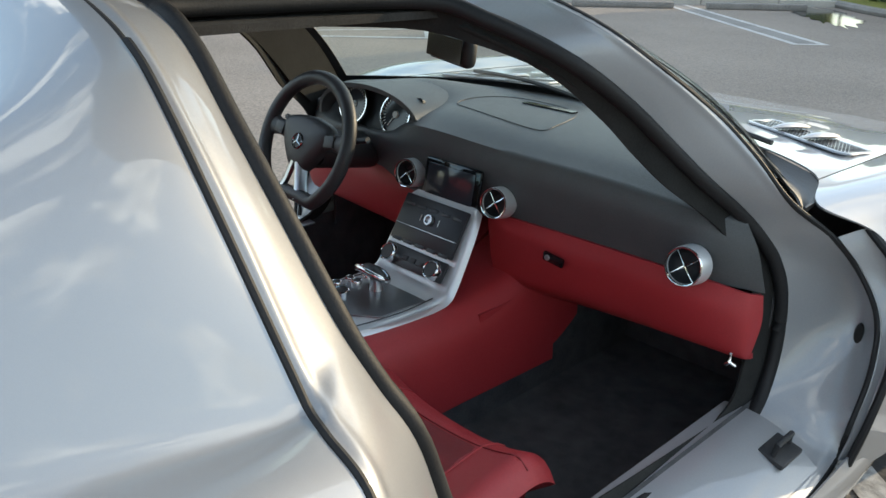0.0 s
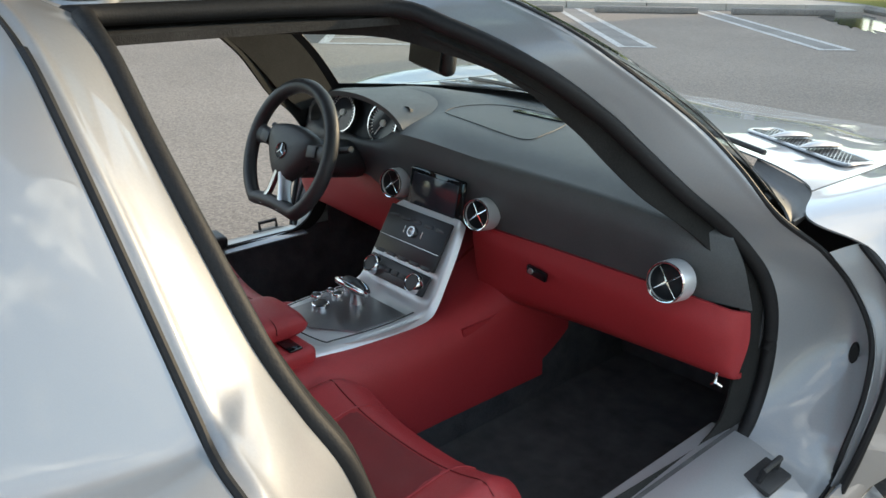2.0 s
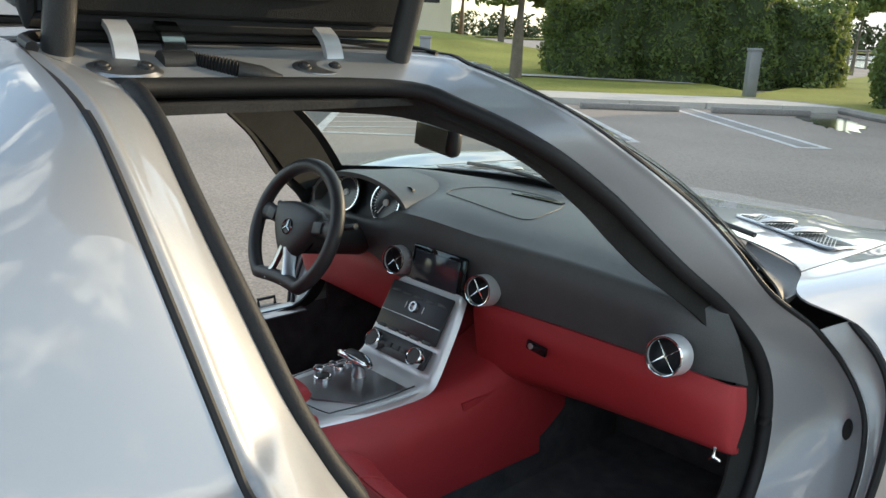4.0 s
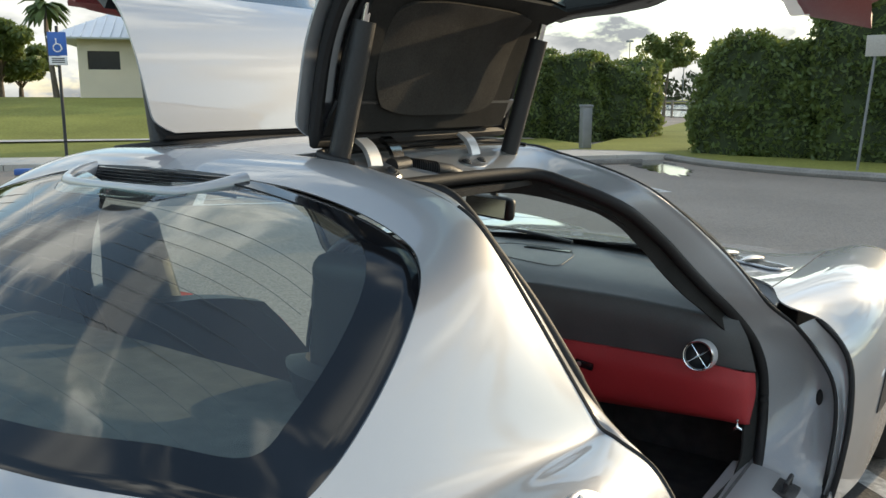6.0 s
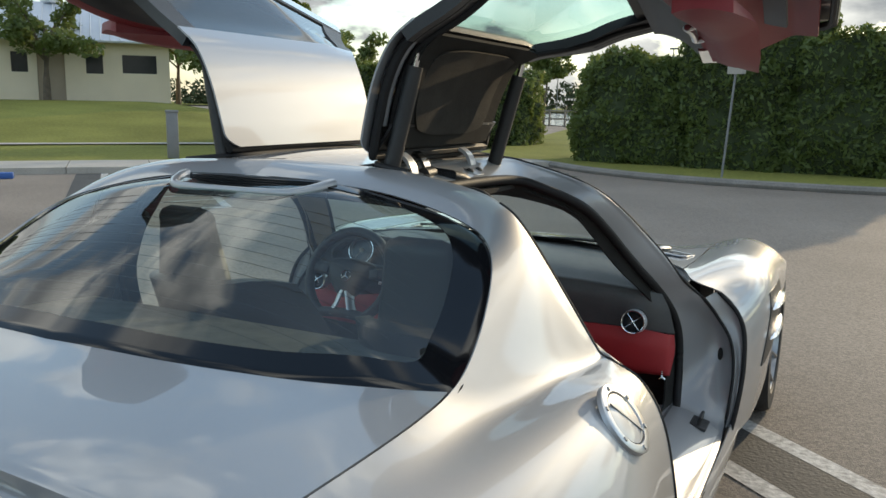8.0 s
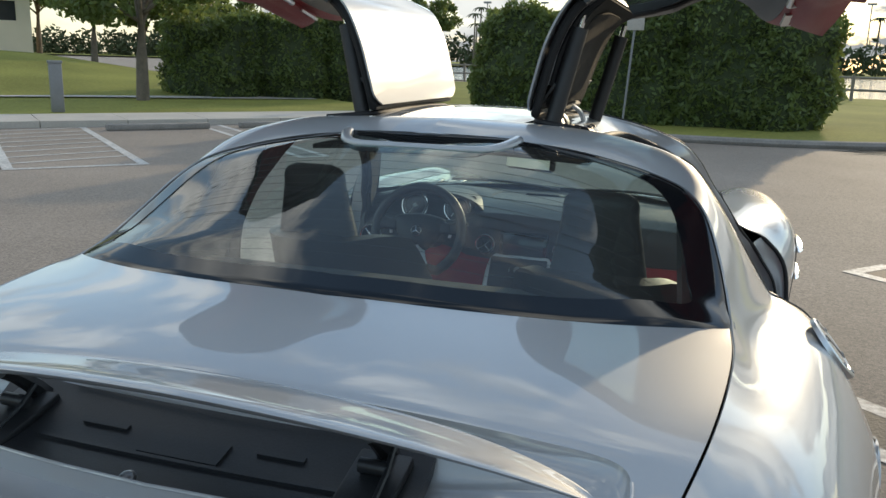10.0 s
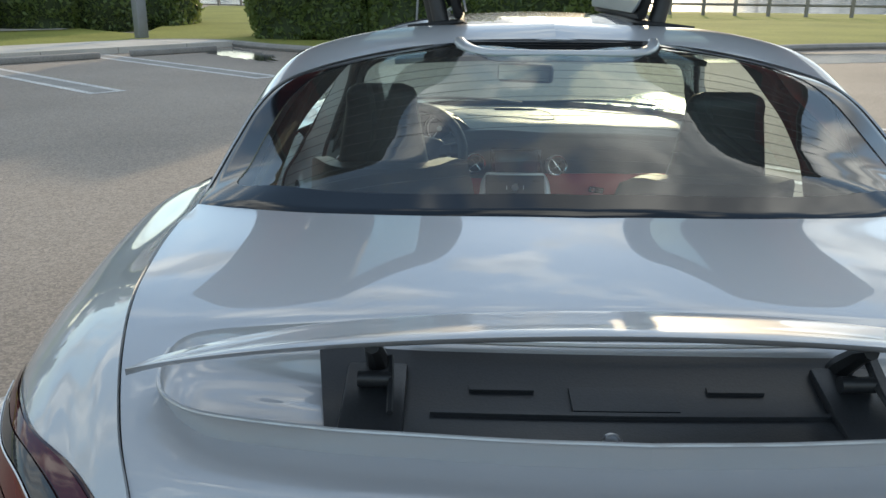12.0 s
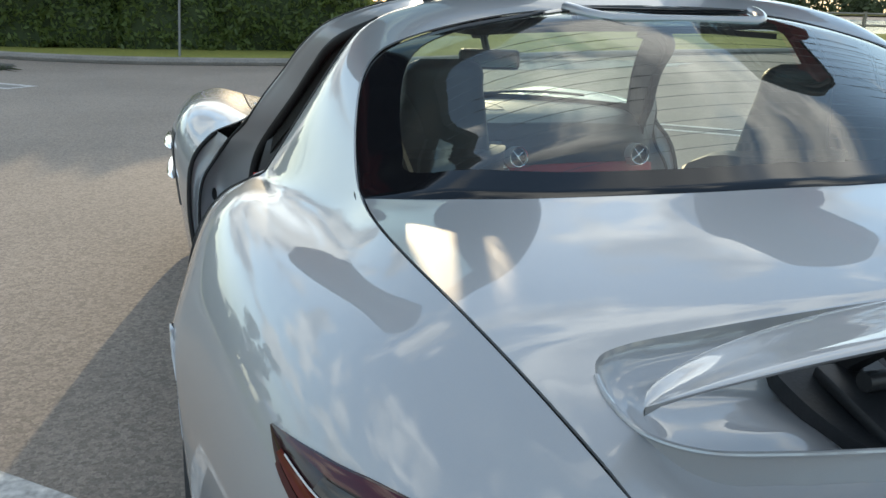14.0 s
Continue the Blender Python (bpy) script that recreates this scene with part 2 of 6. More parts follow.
def thing(name, label, category, group="", kind="", at=(0, 0, 0)):
    ob = new(name)
    ob.location = at
    return tagged(ob, label, category, group, kind)


def cr(p, q, r, s, t):
    return tuple(0.5 * (2 * b + (c - a) * t + (2 * a - 5 * b + 4 * c - d) * t * t + (3 * b - a - 3 * c + d) * t ** 3) for a, b, c, d in zip(p, q, r, s))


def spline(pts, u, closed=False):
    """Catmull-Rom through pts; u runs from 0 to 1."""
    n = len(pts) if closed else len(pts) - 1
    f = min(max(u, 0), 1) * n
    i = min(int(f), n - 1)
    if closed:
        a, b, c, d = (pts[(i + k) % n] for k in (-1, 0, 1, 2))
    else:
        b, c = pts[i], pts[i + 1]
        a = pts[i - 1] if i else tuple(2 * x - y for x, y in zip(b, c))
        d = pts[i + 2] if i + 2 <= n else tuple(2 * y - x for x, y in zip(b, c))
    return cr(a, b, c, d, f - i)


def net(rows, u, v):
    """A point of the smooth surface through a net of control points."""
    return spline([spline(r, v) for r in rows], u)


def sheet(bm, f, nu, nv, side=1, closed_u=False):
    """A grid of points f(u, v); side -1 mirrors it to the car's other side."""
    vs = []
    for i in range(nu if closed_u else nu + 1):
        row = []
        for j in range(nv + 1):
            x, y, z = f(i / nu, j / nv)
            row.append(bm.verts.new((side * x, y, z)))
        vs.append(row)
    for i in range(nu):
        a, b = vs[i], vs[(i + 1) % len(vs)]
        for j in range(nv):
            q = (a[j], a[j + 1], b[j + 1], b[j])
            bm.faces.new(q if side > 0 else q[::-1])
    return vs


def thicken(bm, d):
    """Gives a sheet a back face d behind it, closed round its edge."""
    bmesh.ops.recalc_face_normals(bm, faces=bm.faces[:])
    bm.normal_update()
    front = bm.faces[:]
    rim_edges = [(e.verts[0], e.verts[1], e.link_faces[0]) for e in bm.edges if len(e.link_faces) == 1]
    back = {v: bm.verts.new(v.co - v.normal * d) for v in bm.verts[:]}
    for f in front:
        bm.faces.new([back[v] for v in reversed(f.verts)])
    for p, q, f in rim_edges:
        vs = f.verts[:]
        k = vs.index(p)
        if vs[(k + 1) % len(vs)] is not q:
            p, q = q, p
        bm.faces.new((q, p, back[p], back[q]))
    return bm


def tube(bm, path, r, n=10, closed=False, flat=1.0):
    """A round bar along path; r may be a list; flat squeezes it across."""
    path = [Vector(p) for p in path]
    m, rings, up = len(path), [], Vector((0, 0, 1))
    for i, p in enumerate(path):
        a = path[(i - 1) % m] if closed or i else p
        b = path[(i + 1) % m] if closed or i < m - 1 else p
        d = (b - a).normalized()
        s = d.cross(up)
        s = s.normalized() if s.length > 0.05 else d.cross(Vector((0, 1, 0))).normalized()
        t = s.cross(d).normalized()
        rr = r[i] if isinstance(r, (list, tuple)) else r
        rings.append([bm.verts.new(p + s * (rr * math.cos(k * math.tau / n)) + t * (rr * flat * math.sin(k * math.tau / n))) for k in range(n)])
    for i in range(m if closed else m - 1):
        a, b = rings[i], rings[(i + 1) % m]
        for k in range(n):
            bm.faces.new((a[k], a[(k + 1) % n], b[(k + 1) % n], b[k]))
    if not closed:
        bm.faces.new(rings[0][::-1])
        bm.faces.new(rings[-1])
    return bm


def box(bm, size, m=None, bevel=0.0, seg=2):
    m = m or Matrix()
    made = bmesh.ops.create_cube(bm, size=1.0, matrix=m @ Matrix.Diagonal((*size, 1)))
    if bevel:
        es = list({e for v in made["verts"] for e in v.link_edges})
        bmesh.ops.bevel(bm, geom=es, offset=bevel, segments=seg, affect="EDGES", profile=0.5)
    return bm


def lathe(bm, profile, m=None, n=32, caps=False):
    """Profile of (radius, height) turned round z, then laid by m."""
    m = m or Matrix()
    rings = []
    for r, h in profile:
        rings.append([bm.verts.new(m @ Vector((r * math.cos(k * math.tau / n), r * math.sin(k * math.tau / n), h))) for k in range(n)])
    for a, b in zip(rings, rings[1:]):
        for k in range(n):
            bm.faces.new((a[k], a[(k + 1) % n], b[(k + 1) % n], b[k]))
    if caps and profile[0][0] > 1e-5:
        bm.faces.new(rings[0][::-1])
    if caps and profile[-1][0] > 1e-5:
        bm.faces.new(rings[-1])
    bmesh.ops.remove_doubles(bm, verts=bm.verts[:], dist=1e-6)
    return bm


def facing(p, normal, up=(0, 0, 1)):
    """A pose at p whose z axis points along normal."""
    zed = Vector(normal).normalized()
    ex = Vector(up).cross(zed)
    ex = ex.normalized() if ex.length > 1e-4 else Vector((1, 0, 0))
    return Matrix.Translation(p) @ Matrix((ex, zed.cross(ex), zed)).transposed().to_4x4()


def prism(bm, outline, lo, hi):
    """An upright block over a plan outline of (x, y)."""
    a, b = [bm.verts.new((x, y, lo)) for x, y in outline], [bm.verts.new((x, y, hi)) for x, y in outline]
    n = len(a)
    for i in range(n):
        bm.faces.new((a[i], a[(i + 1) % n], b[(i + 1) % n], b[i]))
    bm.faces.new(b)
    bm.faces.new(a[::-1])
    return bm


B = bmesh.new

# ---- the place: car park, lawn, hedges ----
def W(u, v):
    """Plan point: u along the kerb, v across the bays towards the lawn."""
    return (.66 * u - .75 * v, .75 * u + .66 * v)


def lawn_h(u, v):
    k = min(1, max(0, (v - 19) / 17))
    k = k * k * (3 - 2 * k)
    side_k = min(1, max(0, (9 - u) / 8))
    return .12 + 1.15 * k * side_k


bm = B()
sheet(bm, lambda u, v: (-400 + 800 * u, -400 + 800 * v, 0), 8, 8)
ground = tagged(part("ground", bm, ASPHALT), "worn grey asphalt of a car park", "asphalt", kind="structure")

LAWN_EDGE = [(-7.5, 15.6), (-5.6, 15.7), (-3.8, 14.2), (-1.8, 13.2), (.8, 12.9), (3, 13.3), (6, 14.8), (10, 16.2), (20, 18.5), (40, 21)]
# lawn behind the footway
bm = B()
sheet(bm, lambda u, v: (lambda a, b: (*W(a, b), lawn_h(a, b)))(-70 + 78 * u, 15.9 + 40 * v ** 1.3), 60, 40)
lawn = tagged(part("lawn", bm, GRASS_SOIL), "sunlit mown lawn behind the footway", "lawn", kind="structure")
bm = B()


def lawn_right(u, v):
    a = spline(LAWN_EDGE, u)
    b = (-14 + 60 * u, 44 - 16 * u)
    k = v ** 1.2
    return (a[0] + (b[0] - a[0]) * k, a[1] + (b[1] - a[1]) * k, .125)


sheet(bm, lawn_right, 60, 20)
tagged(part("lawn", bm, GRASS_SOIL), "mown lawn round the hedge", "lawn", kind="structure")
bm = B()
tube(bm, [(*spline(LAWN_EDGE, k / 80), .06) for k in range(81)], .09, 8, flat=.85)
tagged(part("kerb", bm, KERB), "grey concrete kerb round the planted island", "kerb", kind="structure")
bm = B()
sheet(bm, lambda u, v: (*W(-70 + 77.5 * u, 20.8 + 1.4 * v + .8 * math.sin(u * 30) * .3), lawn_h(-70 + 77.5 * u, 21.5) + .012), 60, 2)
tagged(part("path", bm, CONCRETE), "pale path across the lawn", "path", kind="structure")

# footway in slabs
footway = thing("footway", "pale concrete footway along the bays", "footway", kind="structure")
for k in range(27):
    u0 = -32 + 1.5 * k
    bm = B()
    prism(bm, [W(u0 + .008, 14.0), W(u0 + 1.492, 14.0), W(u0 + 1.492, 15.9), W(u0 + .008, 15.9)], 0, .12)
    part("slab", bm, CONCRETE, footway)

# wheel stops
def stop(u0, mat, label):
    bm = B()
    c, ang = W(u0, 13.2), math.degrees(math.atan2(.75, .66))
    box(bm, (1.83, .16, .11), pose(c[0], c[1], .055, 0, 0, ang), .025, 2)
    return tagged(part("wheel_stop", bm, mat), label, "wheel stop", "wheel stops of the bays")


for u0 in (1.40, 3.80, 6.25):
    stop(u0, KERB, "grey concrete wheel stop at the head of a bay")
stop(-3.7, BLUE, "blue painted wheel stop of the accessible bay")


def stripe(a, b, w, z=.004):
    """A painted stripe from a to b on the ground."""
    bm = B()
    d = (Vector(b) - Vector(a)).normalized() * (w / 2)
    n = Vector((-d.y, d.x))
    k = max(2, int((Vector(b) - Vector(a)).length / .25))
    for i in range(k):
        p, q = Vector(a).lerp(Vector(b), i / k), Vector(a).lerp(Vector(b), (i + 1) / k)
        bm.faces.new([bm.verts.new((c.x, c.y, z)) for c in (p - n, q - n, q + n, p + n)])
    bmesh.ops.remove_doubles(bm, verts=bm.verts[:], dist=.001)
    return bm


def hairpin(u0, v0, v1, gap=.19):
    ob = thing("bay_marking", "worn white double bay line on the asphalt", "road marking", "bay lines", "structure")
    part("stripe", stripe(W(u0 - gap, v0), W(u0 - gap, v1), .10), LINE, ob)
    part("stripe", stripe(W(u0 + gap, v0), W(u0 + gap, v1), .10), LINE, ob)
    part("stripe", stripe(W(u0 - gap - .05, v0), W(u0 + gap + .05, v0), .10, .005), LINE, ob)
    part("dark_fill", stripe(W(u0, v0), W(u0, v1), gap * 2 - .1, .003), KERB if v0 > 5 else WET_DARK, ob)


WET_DARK = material("black_marking_paint", (0.045, 0.044, 0.043), 0.75, 0, 0.3, 2, 40, 0.4, 60)
for u0 in (2.5, 4.98):
    hairpin(u0, 8.42, 13.95)
for u0 in (-1.6, 1.2, 3.7, 6.2):
    hairpin(u0, .88, -4.6)
hatch = thing("hatched_zone", "white hatched zone beside the accessible bay", "road marking", kind="structure")
part("stripe", stripe(W(-1.34, 8.35), W(-1.34, 13.95), .12), LINE, hatch)
part("stripe", stripe(W(.19, 8.35), W(.19, 13.95), .12), LINE, hatch)
part("stripe", stripe(W(-1.4, 8.35), W(.25, 8.35), .12, .005), LINE, hatch)
for k in range(8):
    part("stripe", stripe(W(-1.3, 8.9 + .65 * k), W(.15, 9.3 + .65 * k), .08, .005), LINE, hatch)
part("dark_fill", stripe(W(-1.62, 8.35), W(-1.62, 13.95), .42, .003), WET_DARK, hatch)

# wet patches
def puddle(pts, z, label):
    bm = B()
    n = 60
    c = Vector(pts[0])
    c = sum((Vector(p) for p in pts), Vector((0, 0))) / len(pts)
    ring = []
    for k in range(n):
        p = Vector(spline(pts, k / n, True))
        p = c + (p - c) * (1 + .34 * noise.noise(Vector((k * .55, c.x, 0))) + .2 * noise.noise(Vector((k * 1.7, c.y, 3))))
        ring.append(bm.verts.new((p.x, p.y, z)))
    bm.faces.new(ring)
    return tagged(part("puddle", bm, WET), label, "puddle", kind="structure")


puddle([(-5.9, 15.0), (-5.2, 13.6), (-4.2, 12.4), (-3.6, 11.9), (-3.9, 13.2), (-5.0, 14.8)], .006, "thin wet patch beside the kerb")
puddle([(3.4, 13.2), (3.2, 12.4), (5.5, 12.0), (9, 13.0), (9, 14.5), (5, 13.9)], .006, "wet sunlit patch by the kerb")

# bollards
def bollard(x, y):
    bm = B()
    box(bm, (.24, .24, 1.0), pose(x, y, .62, 0, 0, 48), .02)
    ob = tagged(part("bollard", bm, POST), "grey square metal bollard on the lawn", "bollard", "bollards")
    bm = B()
    box(bm, (.27, .27, .06), pose(x, y, 1.13, 0, 0, 48), .015)
    part("cap", bm, POST, ob)


bollard(-7.45, 16.2)
bollard(-12.2, 10.8)

# accessible bay sign: symbol as plain shapes, small print as bars
sx, sy = W(-4.0, 14.4)
sign = thing("parking_sign", "accessible parking sign on a dark post", "sign", at=(0, 0, 0))
yaw = math.degrees(math.atan2(.75, .66))
bm = B()
tube(bm, [(sx, sy, .1), (sx, sy, 2.6)], .03, 10)
part("post", bm, BLACK, sign)
for dz, h, mt in ((2.28, .42, SIGN_BLUE), (1.98, .16, SIGN_WHITE)):
    bm = B()
    box(bm, (.32, .012, h), pose(sx, sy, dz, 0, 0, yaw) @ pose(0, -.04, 0), .004)
    part("plate", bm, mt, sign)
bm = B()
sm = pose(sx, sy, 2.28, 0, 0, yaw) @ pose(0, -.05, 0)
tube(bm, [tuple(sm @ Vector((.07 * math.cos(a * .3), 0, -.07 + .07 * math.sin(a * .3)))) for a in range(21)], .012, 6, True)
tube(bm, [tuple(sm @ Vector(p)) for p in ((-.02, 0, .10), (-.015, 0, .0), (.05, 0, -.01), (.08, 0, -.10))], .013, 6)
part("symbol", bm, SIGN_WHITE, sign)
for k in range(3):
    bm = B()
    box(bm, (.22, .004, .018), pose(sx, sy, 2.02 - .035 * k, 0, 0, yaw) @ pose(0, -.048, 0))
    part("print_bar", bm, BLACK, sign)


# small sign on a thin post in front of the island's hedge
post_sign = thing("post_sign", "small pale sign plate on a thin grey post", "sign")
bm = B()
tube(bm, [(-1.06, 13.4, .1), (-.93, 13.4, 2.34)], .022, 8)
part("post", bm, POST, post_sign)
bm = B()
box(bm, (.32, .012, .34), pose(-.93, 13.36, 2.18, 0, 0, 4), .004)
part("plate", bm, CONCRETE, post_sign)

# ---- plants ----
def leaf_cloud(rng, centres, radii, n, size, lo=0.0, tilt=1.0):
    """Leaf blades spread through the outer shell of several lumps."""
    c = centres[rng.integers(0, len(centres), n)]
    r = radii[rng.integers(0, len(radii), n)] if len(radii) != len(centres) else None
    pick = rng.integers(0, len(centres), n)
    c, r = centres[pick], radii[pick]
    d = rng.normal(size=(n, 3))
    d /= np.linalg.norm(d, axis=1)[:, None]
    d[:, 2] = np.where(d[:, 2] < lo, -d[:, 2] * .6, d[:, 2])
    p = c + d * r * (rng.uniform(.72, 1.06, (n, 1)))
    a = rng.normal(size=(n, 3))
    a /= np.linalg.norm(a, axis=1)[:, None]
    b = np.cross(a, rng.normal(size=(n, 3)))
    b /= np.linalg.norm(b, axis=1)[:, None]
    s = size * rng.uniform(.6, 1.35, (n, 1))
    tip, base, l, q = p + a * s, p - a * s, p + b * s * .45, p - b * s * .45
    verts = np.stack([base, l, tip, q], 1).reshape(-1, 3)
    faces = np.arange(n * 4).reshape(-1, 4)
    return verts, faces


def mesh_object(name, verts, faces, mat, parent, kind=""):
    me = bpy.data.meshes.new(name)
    me.from_pydata(verts.tolist(), [], faces.tolist())
    me.materials.append(mat)
    ob = new(name, me)
    ob.parent = parent
    return tagged(ob, kind=kind) if kind else ob


def hedge(lumps, n, label, size=.075, seed=1):
    """A clipped hedge; lumps: (x, y, half width, half depth, height)."""
    rng = np.random.default_rng(seed)
    ob = thing("hedge", label, "hedge")

    def surface(i, a, t):
        x, y, rx, ry, h = lumps[i]
        ca, sa = math.cos(a), math.sin(a)
        q = (abs(ca) ** 3 + abs(sa) ** 3) ** (-1 / 3)
        z = -.10 + (h + .10) * min(1, t * 1.25)
        k = 1 if t < .72 else math.sqrt(max(0.0, 1 - ((t - .72) / .28) ** 2)) ** .8
        k *= .93 + .07 * math.sin(min(1, t * 1.3) * 3.14)
        p = Vector((x + rx * q * ca * k, y + ry * q * sa * k, z))
        return p + noise.noise_vector(p * .9) * .36 + noise.noise_vector(p * 2.7) * .17

    pts = []
    for k in range(n):
        i = int(rng.integers(0, len(lumps)))
        t = rng.uniform(0, 1)
        p = surface(i, rng.uniform(0, math.tau), t if t < .66 else .66 + .34 * rng.uniform(0, 1) ** .8)
        c = Vector((lumps[i][0], lumps[i][1], p.z * .8))
        pts.append(tuple(p.lerp(c, abs(rng.normal(0, .05))) + Vector(rng.normal(0, .035, 3))))
    p = np.array(pts)
    p[:, 2] = np.maximum(p[:, 2], .03)
    a = rng.normal(size=(n, 3)) + np.array((0, -.25, .35))
    a /= np.linalg.norm(a, axis=1)[:, None]
    e = np.cross(a, rng.normal(size=(n, 3)))
    e /= np.linalg.norm(e, axis=1)[:, None]
    s = size * rng.uniform(.55, 1.3, (n, 1))
    verts = np.stack([p - a * s, p + e * s * .45, p + a * s, p - e * s * .45], 1).reshape(-1, 3)
    mesh_object("leaves", verts, np.arange(n * 4).reshape(-1, 4), LEAF, ob, "stuff")
    # inner core: its dark green stands in for the shade between the leaves
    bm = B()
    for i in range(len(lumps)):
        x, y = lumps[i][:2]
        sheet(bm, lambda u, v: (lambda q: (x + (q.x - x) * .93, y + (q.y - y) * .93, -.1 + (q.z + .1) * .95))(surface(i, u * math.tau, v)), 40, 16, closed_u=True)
    part("shaded_core", bm, LEAF_CORE, ob)
    return ob


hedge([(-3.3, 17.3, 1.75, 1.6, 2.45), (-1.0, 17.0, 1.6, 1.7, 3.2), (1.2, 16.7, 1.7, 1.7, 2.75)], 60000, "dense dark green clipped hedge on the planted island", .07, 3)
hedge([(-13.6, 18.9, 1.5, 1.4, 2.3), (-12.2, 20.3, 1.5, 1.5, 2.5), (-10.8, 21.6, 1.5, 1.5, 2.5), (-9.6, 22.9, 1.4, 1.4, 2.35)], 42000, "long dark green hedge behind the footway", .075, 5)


def tree(x, y, z0, h, spread, crown_z, n, label, seed, size=.10, trunk=.13):
    rng = np.random.default_rng(seed)
    ob = thing("tree", label, "tree")
    bm = B()
    tips = []
    top = Vector((x + .15, y, z0 + h * .62))
    tube(bm, [(x, y, z0 - .1), (x + .03, y, z0 + h * .2), (x + .06, y + .04, z0 + h * .4), tuple(top)], [trunk * 1.25, trunk, trunk * .8, trunk * .5], 10)
    for k in range(11):
        a = k * 2.4 + rng.uniform(-.3, .3)
        s = Vector((x + .05, y + .02, z0 + crown_z + (h - crown_z) * .08 * rng.uniform(0, 3)))
        e = Vector((x + spread * math.cos(a) * rng.uniform(.5, 1), y + spread * math.sin(a) * rng.uniform(.5, 1), z0 + crown_z + (h - crown_z) * rng.uniform(.15, .95)))
        m = s.lerp(e, .5) + Vector((0, 0, .12 * h * .3))
        tube(bm, [tuple(s), tuple(m), tuple(e)], [trunk * .42, trunk * .25, trunk * .08], 6)
        tips += [s.lerp(e, .55), m.lerp(e, .5), e, e + Vector((rng.uniform(-.5, .5), rng.uniform(-.5, .5), rng.uniform(-.2, .4))) * spread * .3]
    part("trunk", bm, BARK, ob)
    cs = np.array([tuple(t) for t in tips])
    rs = np.repeat(np.array([[spread * .24, spread * .24, spread * .15]]), len(cs), 0) * rng.uniform(.6, 1.3, (len(cs), 1))
    v, f = leaf_cloud(rng, cs, rs, n, size, -1)
    mesh_object("crown", v, f, LEAF, ob, "stuff")
    return ob


tree(-13.6, 15.3, .12, 5.6, 2.6, 1.7, 9000, "spreading leafy tree on the lawn before the building", 11, .10, .14)
tree(-11.6, 32.5, .3, 3.6, 1.35, 1.9, 5000, "slender young tree far across the lawn", 12, .10, .07)
tree(-30, 21.5, 1.0, 5.2, 2.2, 1.8, 6000, "round leafy tree beside the building", 13, .13, .15)
for k, (u, v, h) in enumerate(((-13, 31, 4.6), (-15.5, 33, 5.0), (-18, 31.5, 4.8), (-21, 33, 5.2), (-24, 36, 5.5), (3.6, 36, 4.6), (6, 38, 4.2), (8, 36, 4.4), (10.5, 40, 4.6), (2.2, 44, 5.5))):
    x, y = W(u, v)
    tree(x, y, lawn_h(u, v), h, h * .38, h * .34, 2600, "leafy tree in the row across the lawn", 20 + k, .17, .12)

for k, (x, y, h) in enumerate(((-50, 19.5, 5.4), (-52, 22, 5.0), (-49, 23.5, 5.2), (-51.5, 26, 4.4), (-47, 16.5, 5.6), (-53, 15, 5.2))):
    tree(x, y, .9, h * .92, h * .48, h * .2, 9000, "dense leafy tree in the row beside the building", 60 + k, .20, .14)
palm = thing("palm_tree", "slender leaning palm beside the building", "tree")
px0, py0 = -38.0, 20.3
bm = B()
tube(bm, [(px0 + .55, py0, .8), (px0 + .3, py0, 2.4), (px0 + .05, py0, 4.4), (px0, py0, 5.6)], [.17, .13, .12, .12], 8)
part("trunk", bm, BARK, palm)
rng = np.random.default_rng(77)
for k in range(34):
    a, lift = rng.uniform(0, math.tau), rng.uniform(-.5, 1.0)
    bm = B()
    tube(bm, [(px0 + r * math.cos(a), py0 + r * math.sin(a), 5.6 + lift * r - (.9 + .3 * lift) * r * r * .7) for r in (0, .4, .8, 1.15)], [.05, .16, .18, .03], 4, flat=.3)
    part("frond", bm, LEAF, palm)
# unseen trees, added behind the car to darken reflections in its bodywork
for k in range(9):
    tree(-26 + 6.5 * k + (k % 3), -27 - 2.5 * (k % 2), 0, 6.5 + (k * 7 % 4) * .6, 3.4, 1.5, 2600, "broad leafy tree added out of view behind the car to darken reflections", 40 + k, .26, .18)

# ---- low building with a metal hip roof ----
house = thing("park_building", "low cream building with dark windows and a pale metal hip roof", "building")
bz = 1.15
hu0, hu1, hv0, hv1 = -7.75, 1.4, 37.5, 44.5


def hx(u, v, z):
    return (*W(u, v), z)


def wall_with(openings, u0, u1, z0, z1):
    """The facade as blocks round its openings (u from, u to, z from, z to)."""
    bm = B()
    us = sorted({u0, u1, *[o[0] for o in openings], *[o[1] for o in openings]})
    for a, b in zip(us, us[1:]):
        zs = [z0]
        for o in sorted(openings, key=lambda o: o[2]):
            if o[0] <= a and b <= o[1]:
                zs += [o[2], o[3]]
        zs.append(z1)
        for lo, hi in zip(zs[::2], zs[1::2]):
            if hi - lo > .01:
                prism(bm, [W(a, hv0), W(b, hv0), W(b, hv0 + .25), W(a, hv0 + .25)], lo, hi)
    bmesh.ops.remove_doubles(bm, verts=bm.verts[:], dist=.001)
    return bm


